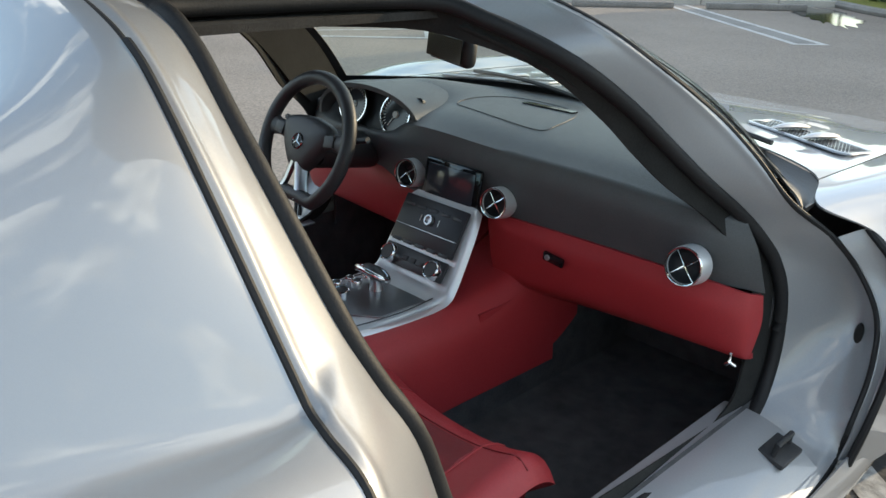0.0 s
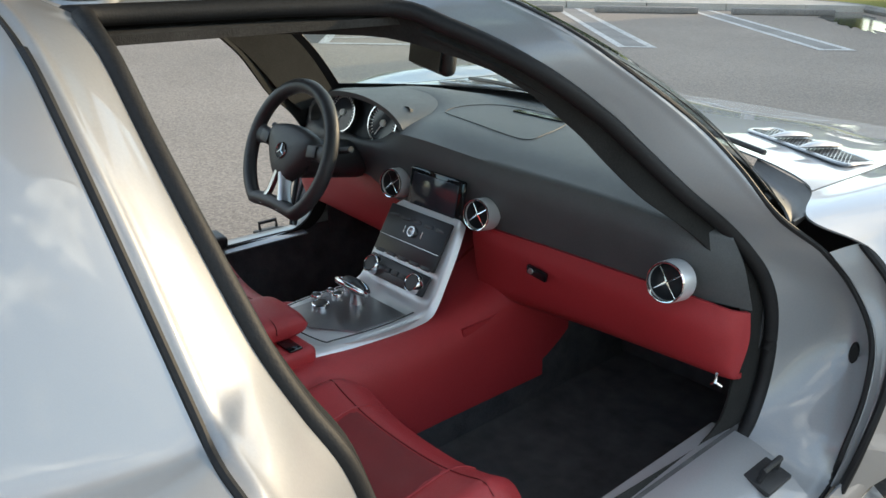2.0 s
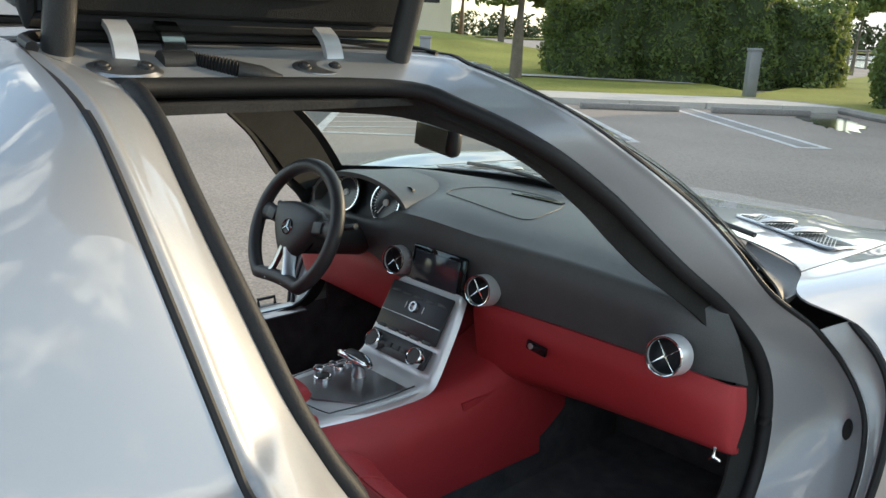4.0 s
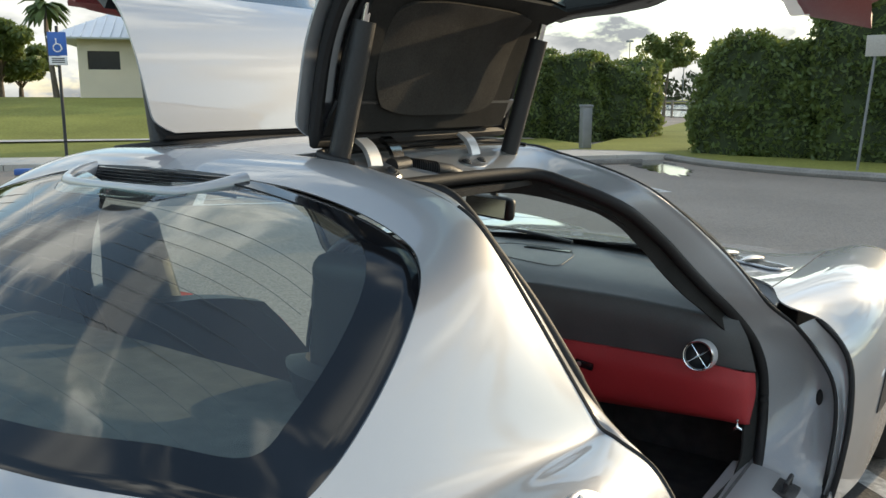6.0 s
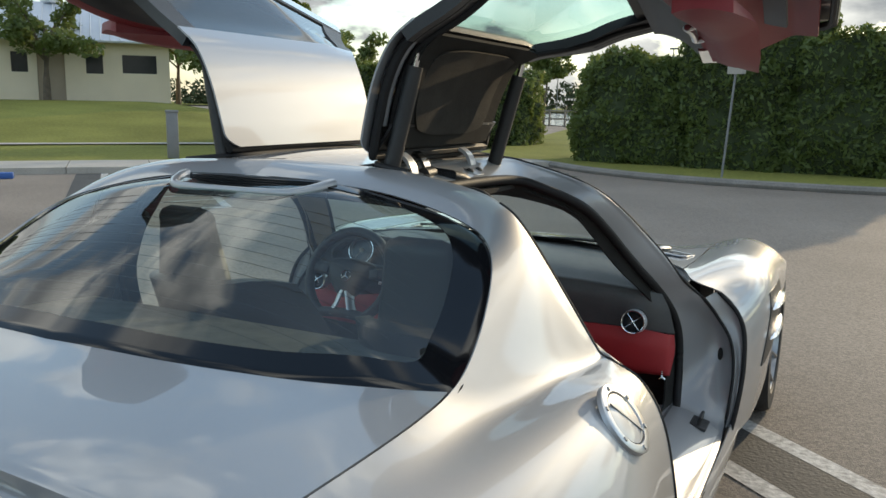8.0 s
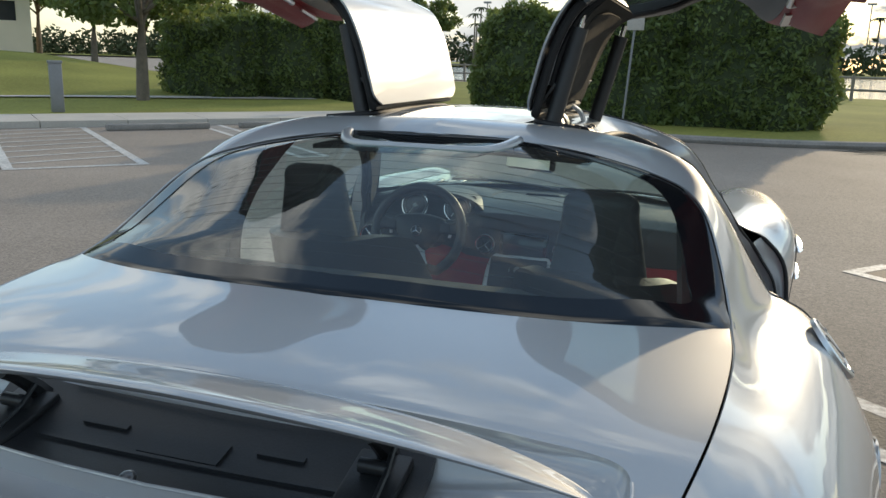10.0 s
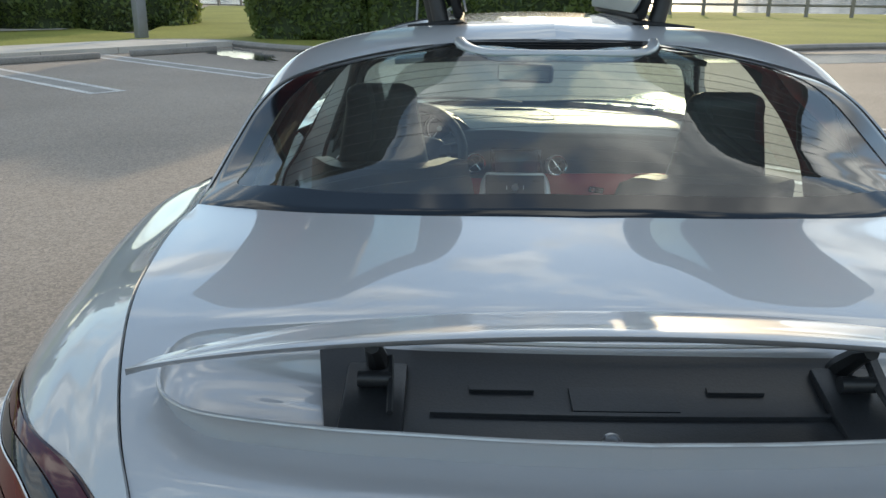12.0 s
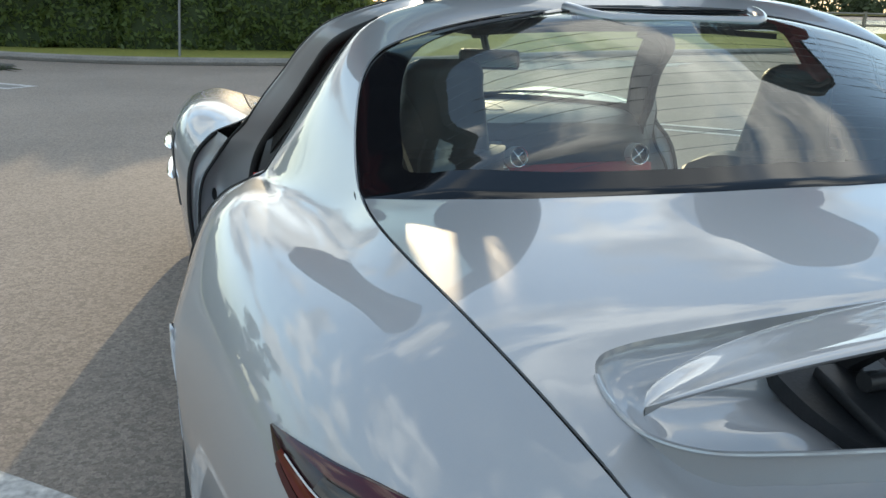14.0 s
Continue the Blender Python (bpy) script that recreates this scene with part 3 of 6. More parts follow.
OPEN = [(-7.35, -6.0, bz + 1.35, bz + 2.15), (-5.05, -4.4, bz + 1.3, bz + 2.15), (-4.05, -2.95, bz, bz + 2.1), (-2.1, -1.4, bz + 1.3, bz + 2.15), (-.6, .85, bz + 1.35, bz + 2.15)]
part("wall", wall_with(OPEN, hu0, hu1, bz - .8, bz + 2.75), WALL, house)
for a, b, lo, hi in OPEN:
    bm = B()
    prism(bm, [W(a, hv0 + .12), W(b, hv0 + .12), W(b, hv0 + .16), W(a, hv0 + .16)], lo, hi)
    part("door" if lo == bz else "window", bm, DOOR_TAN if lo == bz else WINDOW_DARK, house)
bm = B()
prism(bm, [W(hu1 - .25, hv0 + .25), W(hu1, hv0 + .25), W(hu1, hv1), W(hu1 - .25, hv1)], bz - .8, bz + 2.75)
prism(bm, [W(hu0, hv0 + .25), W(hu0 + .25, hv0 + .25), W(hu0 + .25, hv1), W(hu0, hv1)], bz - .8, bz + 2.75)
prism(bm, [W(hu0 + .25, hv1 - .25), W(hu1 - .25, hv1 - .25), W(hu1 - .25, hv1), W(hu0 + .25, hv1)], bz - .8, bz + 2.75)
part("end_wall", bm, WALL, house)
e0, e1, f0, f1, ez, rz = hu0 - 1.1, hu1 + .7, hv0 - .7, hv1 + .7, bz + 2.7, bz + 4.6
bm = B()
A1, A2, A3, A4 = (bm.verts.new(hx(*p, ez)) for p in ((e0, f0), (e1, f0), (e1, f1), (e0, f1)))
R1, R2 = bm.verts.new(hx(e0 + 3.5, (f0 + f1) / 2, rz)), bm.verts.new(hx(e1 - 3.5, (f0 + f1) / 2, rz))
for q in ((A1, A2, R2, R1), (A2, A3, R2), (A3, A4, R1, R2), (A4, A1, R1)):
    bm.faces.new(q)
roof_ob = part("roof", thicken(bm, .08), ROOF, house, "pale standing-seam metal roof", 20)
for k in range(27):
    u = e0 + .4 * k + .2
    t = min(1, (u - e0) / 3.5, (e1 - u) / 3.5)
    bm = B()
    tube(bm, [hx(u, f0, ez + .03), hx(u, f0 + (f1 - f0) / 2 * t, ez + (rz - ez) * t + .03)], .025, 4)
    part("seam", bm, ROOF, roof_ob)
bm = B()
box(bm, (.7, .7, .6), Matrix.Translation(hx(-3.5, (f0 + f1) / 2, rz + .25)), .03)
part("roof_ventilator", bm, ROOF, roof_ob)

# ---- fence, water and far bank ----
fence = thing("fence", "low timber post-and-rail fence before the water", "fence")
FENCE = [(-44, 62), (-24, 53), (-13, 45.5), (-2, 39), (8, 34), (18, 30.5), (40, 26), (80, 20)]
fp = [Vector((*spline(FENCE, k / 48), .12)) for k in range(49)]
for p in fp:
    bm = B()
    box(bm, (.12, .12, 1.1), Matrix.Translation(p + Vector((0, 0, .5))))
    part("post", bm, WOOD, fence)
for a, b in zip(fp, fp[1:]):
    for z in (.45, .95):
        bm = B()
        tube(bm, [tuple(a + Vector((0, 0, z))), tuple(b + Vector((0, 0, z)))], .05, 4)
        part("rail", bm, WOOD, fence)
bm = B()
sheet(bm, lambda u, v: (lambda a: (a[0] * (1 + .1 * v) - 5 * v, a[1] + 3 + 150 * v, .06))(spline(FENCE, u)), 24, 6)
tagged(part("water", bm, WATER), "pale bright lake beyond the fence", "water", kind="structure")
bm = B()
sheet(bm, lambda u, v: (-330 + 700 * u, 150 + 200 * v - 30 * u, .30), 8, 4)
tagged(part("far_bank", bm, GRASS_SOIL), "far grassy bank of the lake", "bank", kind="structure")
rng = np.random.default_rng(9)
woods = thing("far_woods", "low line of trees on the far bank", "trees", kind="stuff")
cs, rs = [], []
for k in range(420):
    x = rng.uniform(-230, 260)
    h = rng.uniform(3.0, 7.5)
    cs.append((x, 160 - .04 * x + rng.uniform(0, 18), h * .5))
    rs.append((rng.uniform(2, 4.5), 2.5, h * .5))
v, f = leaf_cloud(rng, np.array(cs), np.array(rs), 26000, .75, -1)
mesh_object("foliage", v, f, FAR_TREE, woods, "stuff")
for k in range(26):
    x, y = rng.uniform(-120, 120), rng.uniform(158, 172)
    h = rng.uniform(8, 12)
    palm = thing("palm_tree", "far palm tree against the sky", "tree", "palms on the far bank")
    bm = B()
    tube(bm, [(x, y, 0), (x + .2, y, h)], [.22, .14], 6)
    part("trunk", bm, BARK, palm)
    bm = B()
    for j in range(12):
        a = j * math.tau / 12
        pts = [(x + .2 + 2.0 * t * math.cos(a), y + 2.0 * t * math.sin(a), h + .7 * t - 1.5 * t * t) for t in (0, .35, .7, 1)]
        tube(bm, pts, [.1, .22, .2, .03], 4, flat=.3)
    part("frond", bm, FAR_TREE, palm)
for k in range(9):
    x = -70 + 12 * k
    pole = thing("light_pole", "thin far sports-field light pole", "pole", "far poles")
    bm = B()
    tube(bm, [(x, 168, 0), (x, 168, 13)], .12, 5)
    part("mast", bm, POST, pole)
    bm = B()
    box(bm, (1.6, .3, .4), pose(x, 168, 13))
    part("lamp_head", bm, POST, pole)

# ---- the car: body ----
car = thing("sports_car", "silver two-seat coupe with both gullwing doors raised, parked on asphalt", "car")

GLASS_EDGE = [(0, -1.165, 1.220), (.19, -1.15, 1.212), (.32, -1.143, 1.2), (.44, -1.15, 1.178), (.533, -1.170, 1.154), (.594, -1.202, 1.130),
              (.637, -1.262, 1.089), (.668, -1.36, 1.024), (.687, -1.462, .970), (.694, -1.545, .945)]
CANOPY_OUT = [(0, -1.03, 1.252), (.19, -1.035, 1.245), (.36, -1.056, 1.235), (.500, -1.067, 1.208), (.575, -1.070, 1.180), (.622, -1.068, 1.138), (.690, -1.057, 1.038), (.785, -1.040, .888)]
QUARTER = [
    [(.668, -1.36, 1.024), (.732, -1.205, .962), (.785, -1.040, .888), (.820, -1.043, .873), (.878, -1.040, .838), (.930, -1.048, .752), (.960, -1.025, .57), (.955, -.97, .41), (.93, -.92, .27)],
    [(.687, -1.462, .970), (.735, -1.385, .918), (.785, -1.25, .888), (.836, -1.19, .887), (.896, -1.18, .849), (.944, -1.17, .748), (.968, -1.13, .58), (.966, -1.07, .43), (.95, -1.0, .28)],
    [(.694, -1.545, .945), (.725, -1.50, .907), (.77, -1.42, .888), (.832, -1.37, .882), (.898, -1.34, .845), (.947, -1.33, .765), (.968, -1.33, .725), (.973, -1.33, .705), (.97, -1.33, .69)],
    [(.697, -1.65, .937), (.725, -1.63, .908), (.765, -1.6, .889), (.824, -1.56, .875), (.888, -1.53, .832), (.940, -1.51, .757), (.963, -1.51, .70), (.966, -1.52, .675), (.962, -1.53, .655)],
    [(.688, -1.78, .928), (.72, -1.77, .906), (.76, -1.75, .886), (.812, -1.73, .864), (.87, -1.70, .822), (.922, -1.68, .747), (.946, -1.68, .63), (.948, -1.69, .49), (.94, -1.69, .40)],
    [(.668, -1.93, .914), (.697, -1.925, .897), (.74, -1.915, .88), (.787, -1.905, .852), (.837, -1.89, .812), (.887, -1.87, .74), (.914, -1.87, .63), (.916, -1.86, .48), (.905, -1.84, .33)],
    [(.638, -2.06, .884), (.668, -2.06, .869), (.703, -2.055, .85), (.745, -2.05, .829), (.79, -2.04, .797), (.837, -2.03, .73), (.865, -2.02, .63), (.87, -2.01, .48), (.86, -2.0, .32)],
    [(.602, -2.17, .840), (.629, -2.175, .822), (.662, -2.17, .805), (.70, -2.165, .79), (.738, -2.155, .77), (.775, -2.145, .71), (.80, -2.14, .62), (.81, -2.13, .47), (.80, -2.12, .3)],
    [(.57, -2.237, .798), (.593, -2.245, .778), (.616, -2.25, .76), (.643, -2.25, .741), (.672, -2.24, .72), (.70, -2.235, .67), (.72, -2.23, .6), (.73, -2.22, .46), (.72, -2.21, .3)],
    [(.546, -2.285, .75), (.555, -2.297, .742), (.565, -2.303, .715), (.578, -2.308, .69), (.592, -2.308, .665), (.605, -2.308, .63), (.61, -2.303, .57), (.61, -2.298, .45), (.6, -2.288, .3)],
]


CANOPY = [[p, tuple((s + t) / 2 + e for s, t, e in zip(p, q, (.016 if p[0] else 0, 0, .012))), q] for p, q in zip(GLASS_EDGE[:7], CANOPY_OUT[:7])]
GHOST = [tuple(s * (1 - k) + (2 * t - w) * k for s, t, w in zip(p, q, r)) for p, q, r, k in zip(CANOPY[6], QUARTER[0], QUARTER[1], (0, .35, .7))] + [tuple(2 * s - t for s, t in zip(p, q)) for p, q in zip(QUARTER[0][3:], QUARTER[1][3:])]


def quarter(u, v):
    rows = [GHOST] + QUARTER
    if v > .25:
        rows = [GHOST, [QUARTER[0][0], (.738, -1.046, .950)] + QUARTER[0][2:]] + QUARTER[1:]
    return net(rows, (1 + u * 9) / 10, v)


def canopy(u, v):
    rows = CANOPY + [QUARTER[0][:3], QUARTER[1][:2] + [(.845, -1.030, .80)]]
    p = net(rows, u * 7 / 8, v)
    q, r = quarter(0, v * .25), net(rows, 7 / 8, v)
    return tuple(s + (t - w) * u ** 4 for s, t, w in zip(p, q, r))


def soften(bm, rounds, where):
    """Evens out a pressed panel between its edges."""
    vs = [v for v in bm.verts if not v.is_boundary and where(v.co)]
    for k in range(rounds):
        bmesh.ops.smooth_vert(bm, verts=vs, factor=0.5, use_axis_x=True, use_axis_y=True, use_axis_z=True)


def fair(bm, rounds, where):
    """Takes the ripples out of a panel and keeps its large form, as a stylist's batten would."""
    bm.verts.index_update()
    vs = bm.verts[:]
    co = np.array([tuple(v.co) for v in vs])
    near = [[e.other_vert(v).index for e in v.link_edges] for v in vs]
    most = max(len(a) for a in near)
    count = np.array([len(a) for a in near])[:, None]
    ids = np.array([a + [i] * (most - len(a)) for i, a in enumerate(near)])
    pad = (most - count)
    free = np.array([not v.is_boundary and bool(where(v.co)) for v in vs])[:, None]
    for k in range(rounds):
        bend = (co[ids].sum(1) - pad * co) / count - co
        bend2 = (bend[ids].sum(1) - pad * bend) / count - bend
        co = co - 0.3 * np.where(free, bend2, 0)
    for v, c in zip(vs, co):
        v.co = c


bm = B()
sheet(bm, canopy, 48, 16)
sheet(bm, quarter, 90, 64)
bmesh.ops.remove_doubles(bm, verts=bm.verts[:], dist=0.0006)
soften(bm, 30, lambda p: p.y > -1.80)
fair(bm, 2500, lambda p: p.y > -2.0)
quarter_skin = bmesh_tree.FromBMesh(bm)
thicken(bm, 0.004)
mirrored = bm.copy()
for v in mirrored.verts:
    v.co.x = -v.co.x
bmesh.ops.reverse_faces(mirrored, faces=mirrored.faces[:])
part("rear_quarter_panel", bm, SILVER, car)
part("rear_quarter_panel", mirrored, SILVER, car)

ROOF_EDGE = [(-1.035, .19), (-.98, .205), (-.8, .203), (-.5, .2), (-.36, .21), (-.30, .24), (-.235, .30)]


def roof_f(u, v):
    y = -1.05 + 0.815 * u
    w = spline(ROOF_EDGE, u)[1]
    x = -w + 2 * w * v
    zc = 1.2505 + 0.010 * math.sin(math.pi * min(1, u * 1.1)) - 0.02 * max(0, u - 0.55) / 0.45
    return (x, y, zc - 0.19 * x * x)


part("roof", thicken(sheet(bm := B(), roof_f, 40, 20) and bm, 0.006), SILVER, car)
bm = B()
sheet(bm, lambda u, v: (-.36 + .72 * v, -1.06 + .80 * u, 1.178 - .012 * (2 * v - 1) ** 2), 12, 12)
part("headliner", thicken(bm, 0.012), SUEDE, car)


# trunk lid round the spoiler's well
LID_SPINE = [(-1.5, 1.0), (-1.62, .988), (-1.74, .973), (-1.86, .957), (-1.98, .936), (-2.1, .907), (-2.22, .867), (-2.34, .815)]
LID_BOW = [(.10,), (.099,), (.083,), (.075,), (.087,), (.09,), (.09,)]


def trunk_z(x, y):
    """Height of the lid: a falling spine, bowed across, with rounded rear corners."""
    zc = spline(LID_SPINE, (-1.5 - y) / 0.84)[1]
    return zc - spline(LID_BOW, (-1.5 - y) / 0.9)[0] * x * x - 52 * max(0, -2.05 - y) ** 3 * x ** 4


LID_FRONT = [(0, -1.725), (.25, -1.708), (.45, -1.665), (.6, -1.605), (.69, -1.553)]
WELL = [(0, -2.02), (.15, -2.02), (.3, -2.02), (.45, -2.02), (.53, -2.022), (.565, -2.035), (.577, -2.07), (.572, -2.11), (.555, -2.135), (.515, -2.158), (.45, -2.176), (.31, -2.203), (.15, -2.22), (0, -2.226)]
GAP = 0.005


def seam(k):
    """The quarter panel's inner edge beside the lid, k from window to tail."""
    x, y, z = quarter(2 / 9 + k * 6 / 9, 0)
    return (x - GAP, y - .0015, z)


K_MID = next(k / 200 for k in range(200) if seam(k / 200)[1] < -2.0)
WELL.insert(11, (.38, -2.191))


def to_seam(x, y, w, k):
    s = seam(k)
    return (x, y, trunk_z(x, y) + (s[2] - trunk_z(s[0], s[1])) * w ** 2)


def lid_front(u, v):
    a, b = spline(LID_FRONT, v), (seam(K_MID)[0] * v, -2.0)
    x, y = a[0] + (b[0] - a[0]) * u, a[1] + (b[1] - a[1]) * u
    s = seam(K_MID * u)
    w = max(0, (v - 0.5) * 2)
    w = w * w
    return to_seam(x * (1 - w) + s[0] * w, y * (1 - w) + s[1] * w, v ** 2, K_MID * u)


def well_z(u):
    """Height of the well's edge."""
    return trunk_z(*spline(WELL, u)) - .002


def lid_outer(u):
    f = u * 14
    if f <= 5:
        return lid_front(1, f / 5)
    if f <= 10:
        x, y, z = seam(K_MID + (1 - K_MID) * (f - 5) / 5)
        return (x, y, z)
    s = seam(1)
    x, y = spline([(s[0], s[1]), (.50, -2.252), (.36, -2.268), (.17, -2.282), (0, -2.285)], (f - 10) / 4)
    return (x, y, trunk_z(x, y) + (s[2] - trunk_z(s[0], s[1])) * max(0, 1 - (f - 10) / 2) ** 2)


def lid_ring(u, v):
    a, b = lid_outer(u), spline(WELL, u)
    x, y = a[0] + (b[0] - a[0]) * v, a[1] + (b[1] - a[1]) * v
    k = v * v * (3 - 2 * v)
    out, inn = a[2] - trunk_z(a[0], a[1]), well_z(u) - trunk_z(*b)
    return (x, y, trunk_z(x, y) + out + (inn - out) * k)


def lid_rear(u, v):
    x, y, z = lid_ring(10 / 14 + 4 / 14 * (1 - v), 0)
    return (x - 0.02 * u * v, y - 0.05 * math.sin(u * 1.57) + 0.02 * u * u, z - 0.30 * u ** 1.45)


bm = B()
for side in (1, -1):
    sheet(bm, lid_front, 30, 30, side)
    sheet(bm, lambda u, v: lid_ring(u * 5 / 14, v), 30, 14, side)
    sheet(bm, lambda u, v: lid_ring((5 + 5 * u) / 14, v), 30, 14, side)
    sheet(bm, lambda u, v: lid_ring((10 + 4 * u) / 14, v), 30, 14, side)
    sheet(bm, lid_rear, 14, 30, side)
bmesh.ops.remove_doubles(bm, verts=bm.verts[:], dist=0.0004)
soften(bm, 30, lambda p: p.y > -2.21 or abs(p.x) > .45)
soften(bm, 20, lambda p: p.y < -2.06 and abs(p.x) > .36)
REAR_LIP = np.array([spline(WELL, .50 + .50 * k / 120) for k in range(121)])


def step(i, d):
    """Fall of the lid behind the well's rear edge, d metres from it."""
    f = min(1, max(0, i / 120 - .03) * 3.0)
    return .030 * f * f * (3 - 2 * f) * (1 - .62 * min(1, d / .06))


for v in bm.verts:
    d = np.hypot(REAR_LIP[:, 0] - abs(v.co.x), REAR_LIP[:, 1] - v.co.y)
    i = int(d.argmin())
    if v.co.y < REAR_LIP[i][1] + .012:
        v.co.z -= step(i, d[i])
lid = part("trunk_lid", thicken(bm, 0.004), SILVER, car, "silver trunk lid with the spoiler's well")
bm = B()
for side in (1, -1):
    def well_bed(y):
        k = min(1, max(0, (y + 2.20) / .17))
        return .022 + .024 * k * k * (3 - 2 * k)
    def well_wall(u, v):
        x, y = spline(WELL, u)
        k, dz = spline([(0, 0), (.003, .2), (.007, .48), (.018, .54), (.030, .58), (.034, .72), (.040, 1)], v)
        k = k * (1 - min(1, max(0, (u - .5) / .12)) * .9)
        n = Vector((x * .18, y + 2.12)).normalized()
        x, y = max(0, x - n.x * k) if x else 0, y - n.y * k
        return (x, y, well_z(u) * (1 - dz) + (trunk_z(x, y) - well_bed(y)) * dz)
    def well_floor(u, v):
        x, y, z = well_wall(u, 1)
        x, y = x * (1 - v), y + (-2.13 - y) * v * 0.9
        k = min(1, max(0, (.40 - x) / .045))
        return (x, y, trunk_z(x, y) - well_bed(y) - .035 * k * k * (3 - 2 * k) * min(1, v * 4))
    sheet(bm, well_wall, 60, 14, side)
    sheet(bm, well_floor, 60, 8, side)
bmesh.ops.remove_doubles(bm, verts=bm.verts[:], dist=0.001)
soften(bm, 14, lambda p: p.z < trunk_z(abs(p.x), p.y) - .012)
part("spoiler_well", bm, SILVER, lid, sharp=60)
bm = B()
edge = [(x, y, well_z(u) + .0005) for u in [.40 + .60 * k / 40 for k in range(41)] for x, y in [spline(WELL, u)]]
tube(bm, edge + [(-x, y, z) for x, y, z in edge[-2::-1]], .0028, 8)
for side in (1, -1):
    sheet(bm, lambda u, v: (lambda k: (REAR_LIP[k][0], REAR_LIP[k][1] - .0005, well_z(.5 + .5 * k / 120) - v * (step(k, 0) + .002)))(int(round(u * 120))), 120, 4, side)
part("well_lip", bm, SILVER, lid)
def tray(u, v):
    x = -.358 + .68 * v - .03 * (1 - v) ** 3 * (1 - u)
    y1 = -2.222 + .03 * (2 * v - 1) ** 2
    return (x, -2.032 + (y1 + 2.032) * u, .897 - .043 * u - .05 * math.sin(math.pi * u) * .25 - .006 * (2 * v - 1) ** 2)


bm = B()
sheet(bm, tray, 10, 30)
part("well_tray", thicken(bm, 0.02), TRAY, lid, "black plastic tray under the raised spoiler")
for u, v0, v1, w in ((.42, .25, .36, .05), (.42, .66, .76, .05), (.66, .18, .86, .035), (.52, .42, .60, .22)):
    bm = B()
    sheet(bm, lambda s, t: tuple(Vector(tray(u - w / 2 + w * s, v0 + (v1 - v0) * t)) + Vector((0, 0, .0045))), 3, 10)
    part("tray_rib", thicken(bm, 0.006), TRAY, lid)
bm = B()
tube(bm, [(-.27 + .54 * k / 20, -2.046 - .012 * math.sin(k / 20 * 3.14), .903) for k in range(21)], .0035, 6)
part("tray_rail", bm, SATIN, lid)
bm = B()
box(bm, (0.003, 0.02, 0.03), pose(-.03, -2.03, .91))
part("tray_tab", bm, SATIN, lid)
bm = B()
lathe(bm, [(0, 0), (.014, 0), (.014, .006), (.010, .007), (.010, .003), (0, .003)], facing((-.04, -2.212, .856), (0, -.3, 1)) @ Matrix.Diagonal((.8, .8, 1, 1)), 20)
part("lock_ring", bm, ALU_DARK, lid)

# raised spoiler
def wing(u, v):
    x = -.588 + 1.136 * u
    k = abs(2 * u - 1)
    chord = 0.132 * max(0.0, 1 - k ** 3.7) ** 0.70 + 0.003
    rear = (-2.212 + 0.05 * k ** 2.2, 0.984 - 0.062 * k ** 2 - 0.008 * k ** 6)
    a = v * math.tau
    c = 0.5 - 0.5 * math.cos(a)
    th = (0.012 - 0.009 * k ** 3) * math.sin(a) * (1 - 0.35 * c)
    return (x, rear[0] + chord * c + 0.12 * th, rear[1] - chord * 0.20 * c + th - 0.006 * math.sin(math.pi * c))


bm = B()
sheet(bm, wing, 70, 18)
bmesh.ops.remove_doubles(bm, verts=bm.verts[:], dist=0.0005)
spoiler = part("spoiler", bm, SILVER, car, "silver spoiler raised on two arms", 60)
for x in (.262, -.308):
    bm = B()
    tube(bm, [(x, -2.055, .86), (x, -2.085, .895), (x, -2.12, .925), (x, -2.14, .936)], [.016, .014, .011, .009], 8)
    arm = part("spoiler_arm", bm, TRAY, spoiler)
    bm = B()
    box(bm, (.075, .13, .016), pose(x, -2.135, .862, 14), .005)
    part("arm_base", bm, TRAY, arm)
    bm = B()
    lathe(bm, [(0, -.02), (.010, -.02), (.010, .02), (0, .02)], facing((x, -2.12, .885), (1, 0, 0)), 16)
    part("arm_pivot", bm, TRAY, arm)
    bm = B()
    tube(bm, [(x + .022, -2.175, .87), (x + .02, -2.13, .885), (x + .018, -2.10, .905)], .004, 6)
    part("arm_link", bm, TRAY, arm)
# rear bumper below the lid
bm = B()
sheet(bm, lambda u, v: ((-.60 + 1.2 * v), -2.30 - .025 * math.sin(u * 3.14) - .02 * (1 - (2 * v - 1) ** 2), .60 - .33 * u), 10, 24)
part("rear_bumper", thicken(bm, 0.006), SILVER, car)

# three raised chrome marks on the lid: plain strokes, no letters
for i in range(3):
    m = Matrix.Translation((0, -0.012, 0)) @ pose(-.495 + i * .031, -2.266 - .007 * i, .788 + .002 * i, 72, 0, -14 + 4 * i)
    bm = B()
    for h in (.003, .0145, .026):
        box(bm, (.023, .0052, .005), m @ Matrix.Translation((.013, h, 0)), .0012)
    part("badge_mark", bm, DARK_CHROME, lid, "chrome badge on the trunk lid")

# tail lights: lens with dark, smoked and red bands
LENS_TOP = [(.556, .55), (.61, .52), (.656, .488), (.722, .413), (.789, .25), (.844, .165), (.90, .125), (.96, .10), (1.0, .09)]
LENS_LOW = [(.556, .555), (.60, .59), (.667, .612), (.733, .617), (.80, .62), (.85, .62), (.90, .62), (.95, .62), (1.0, .62)]


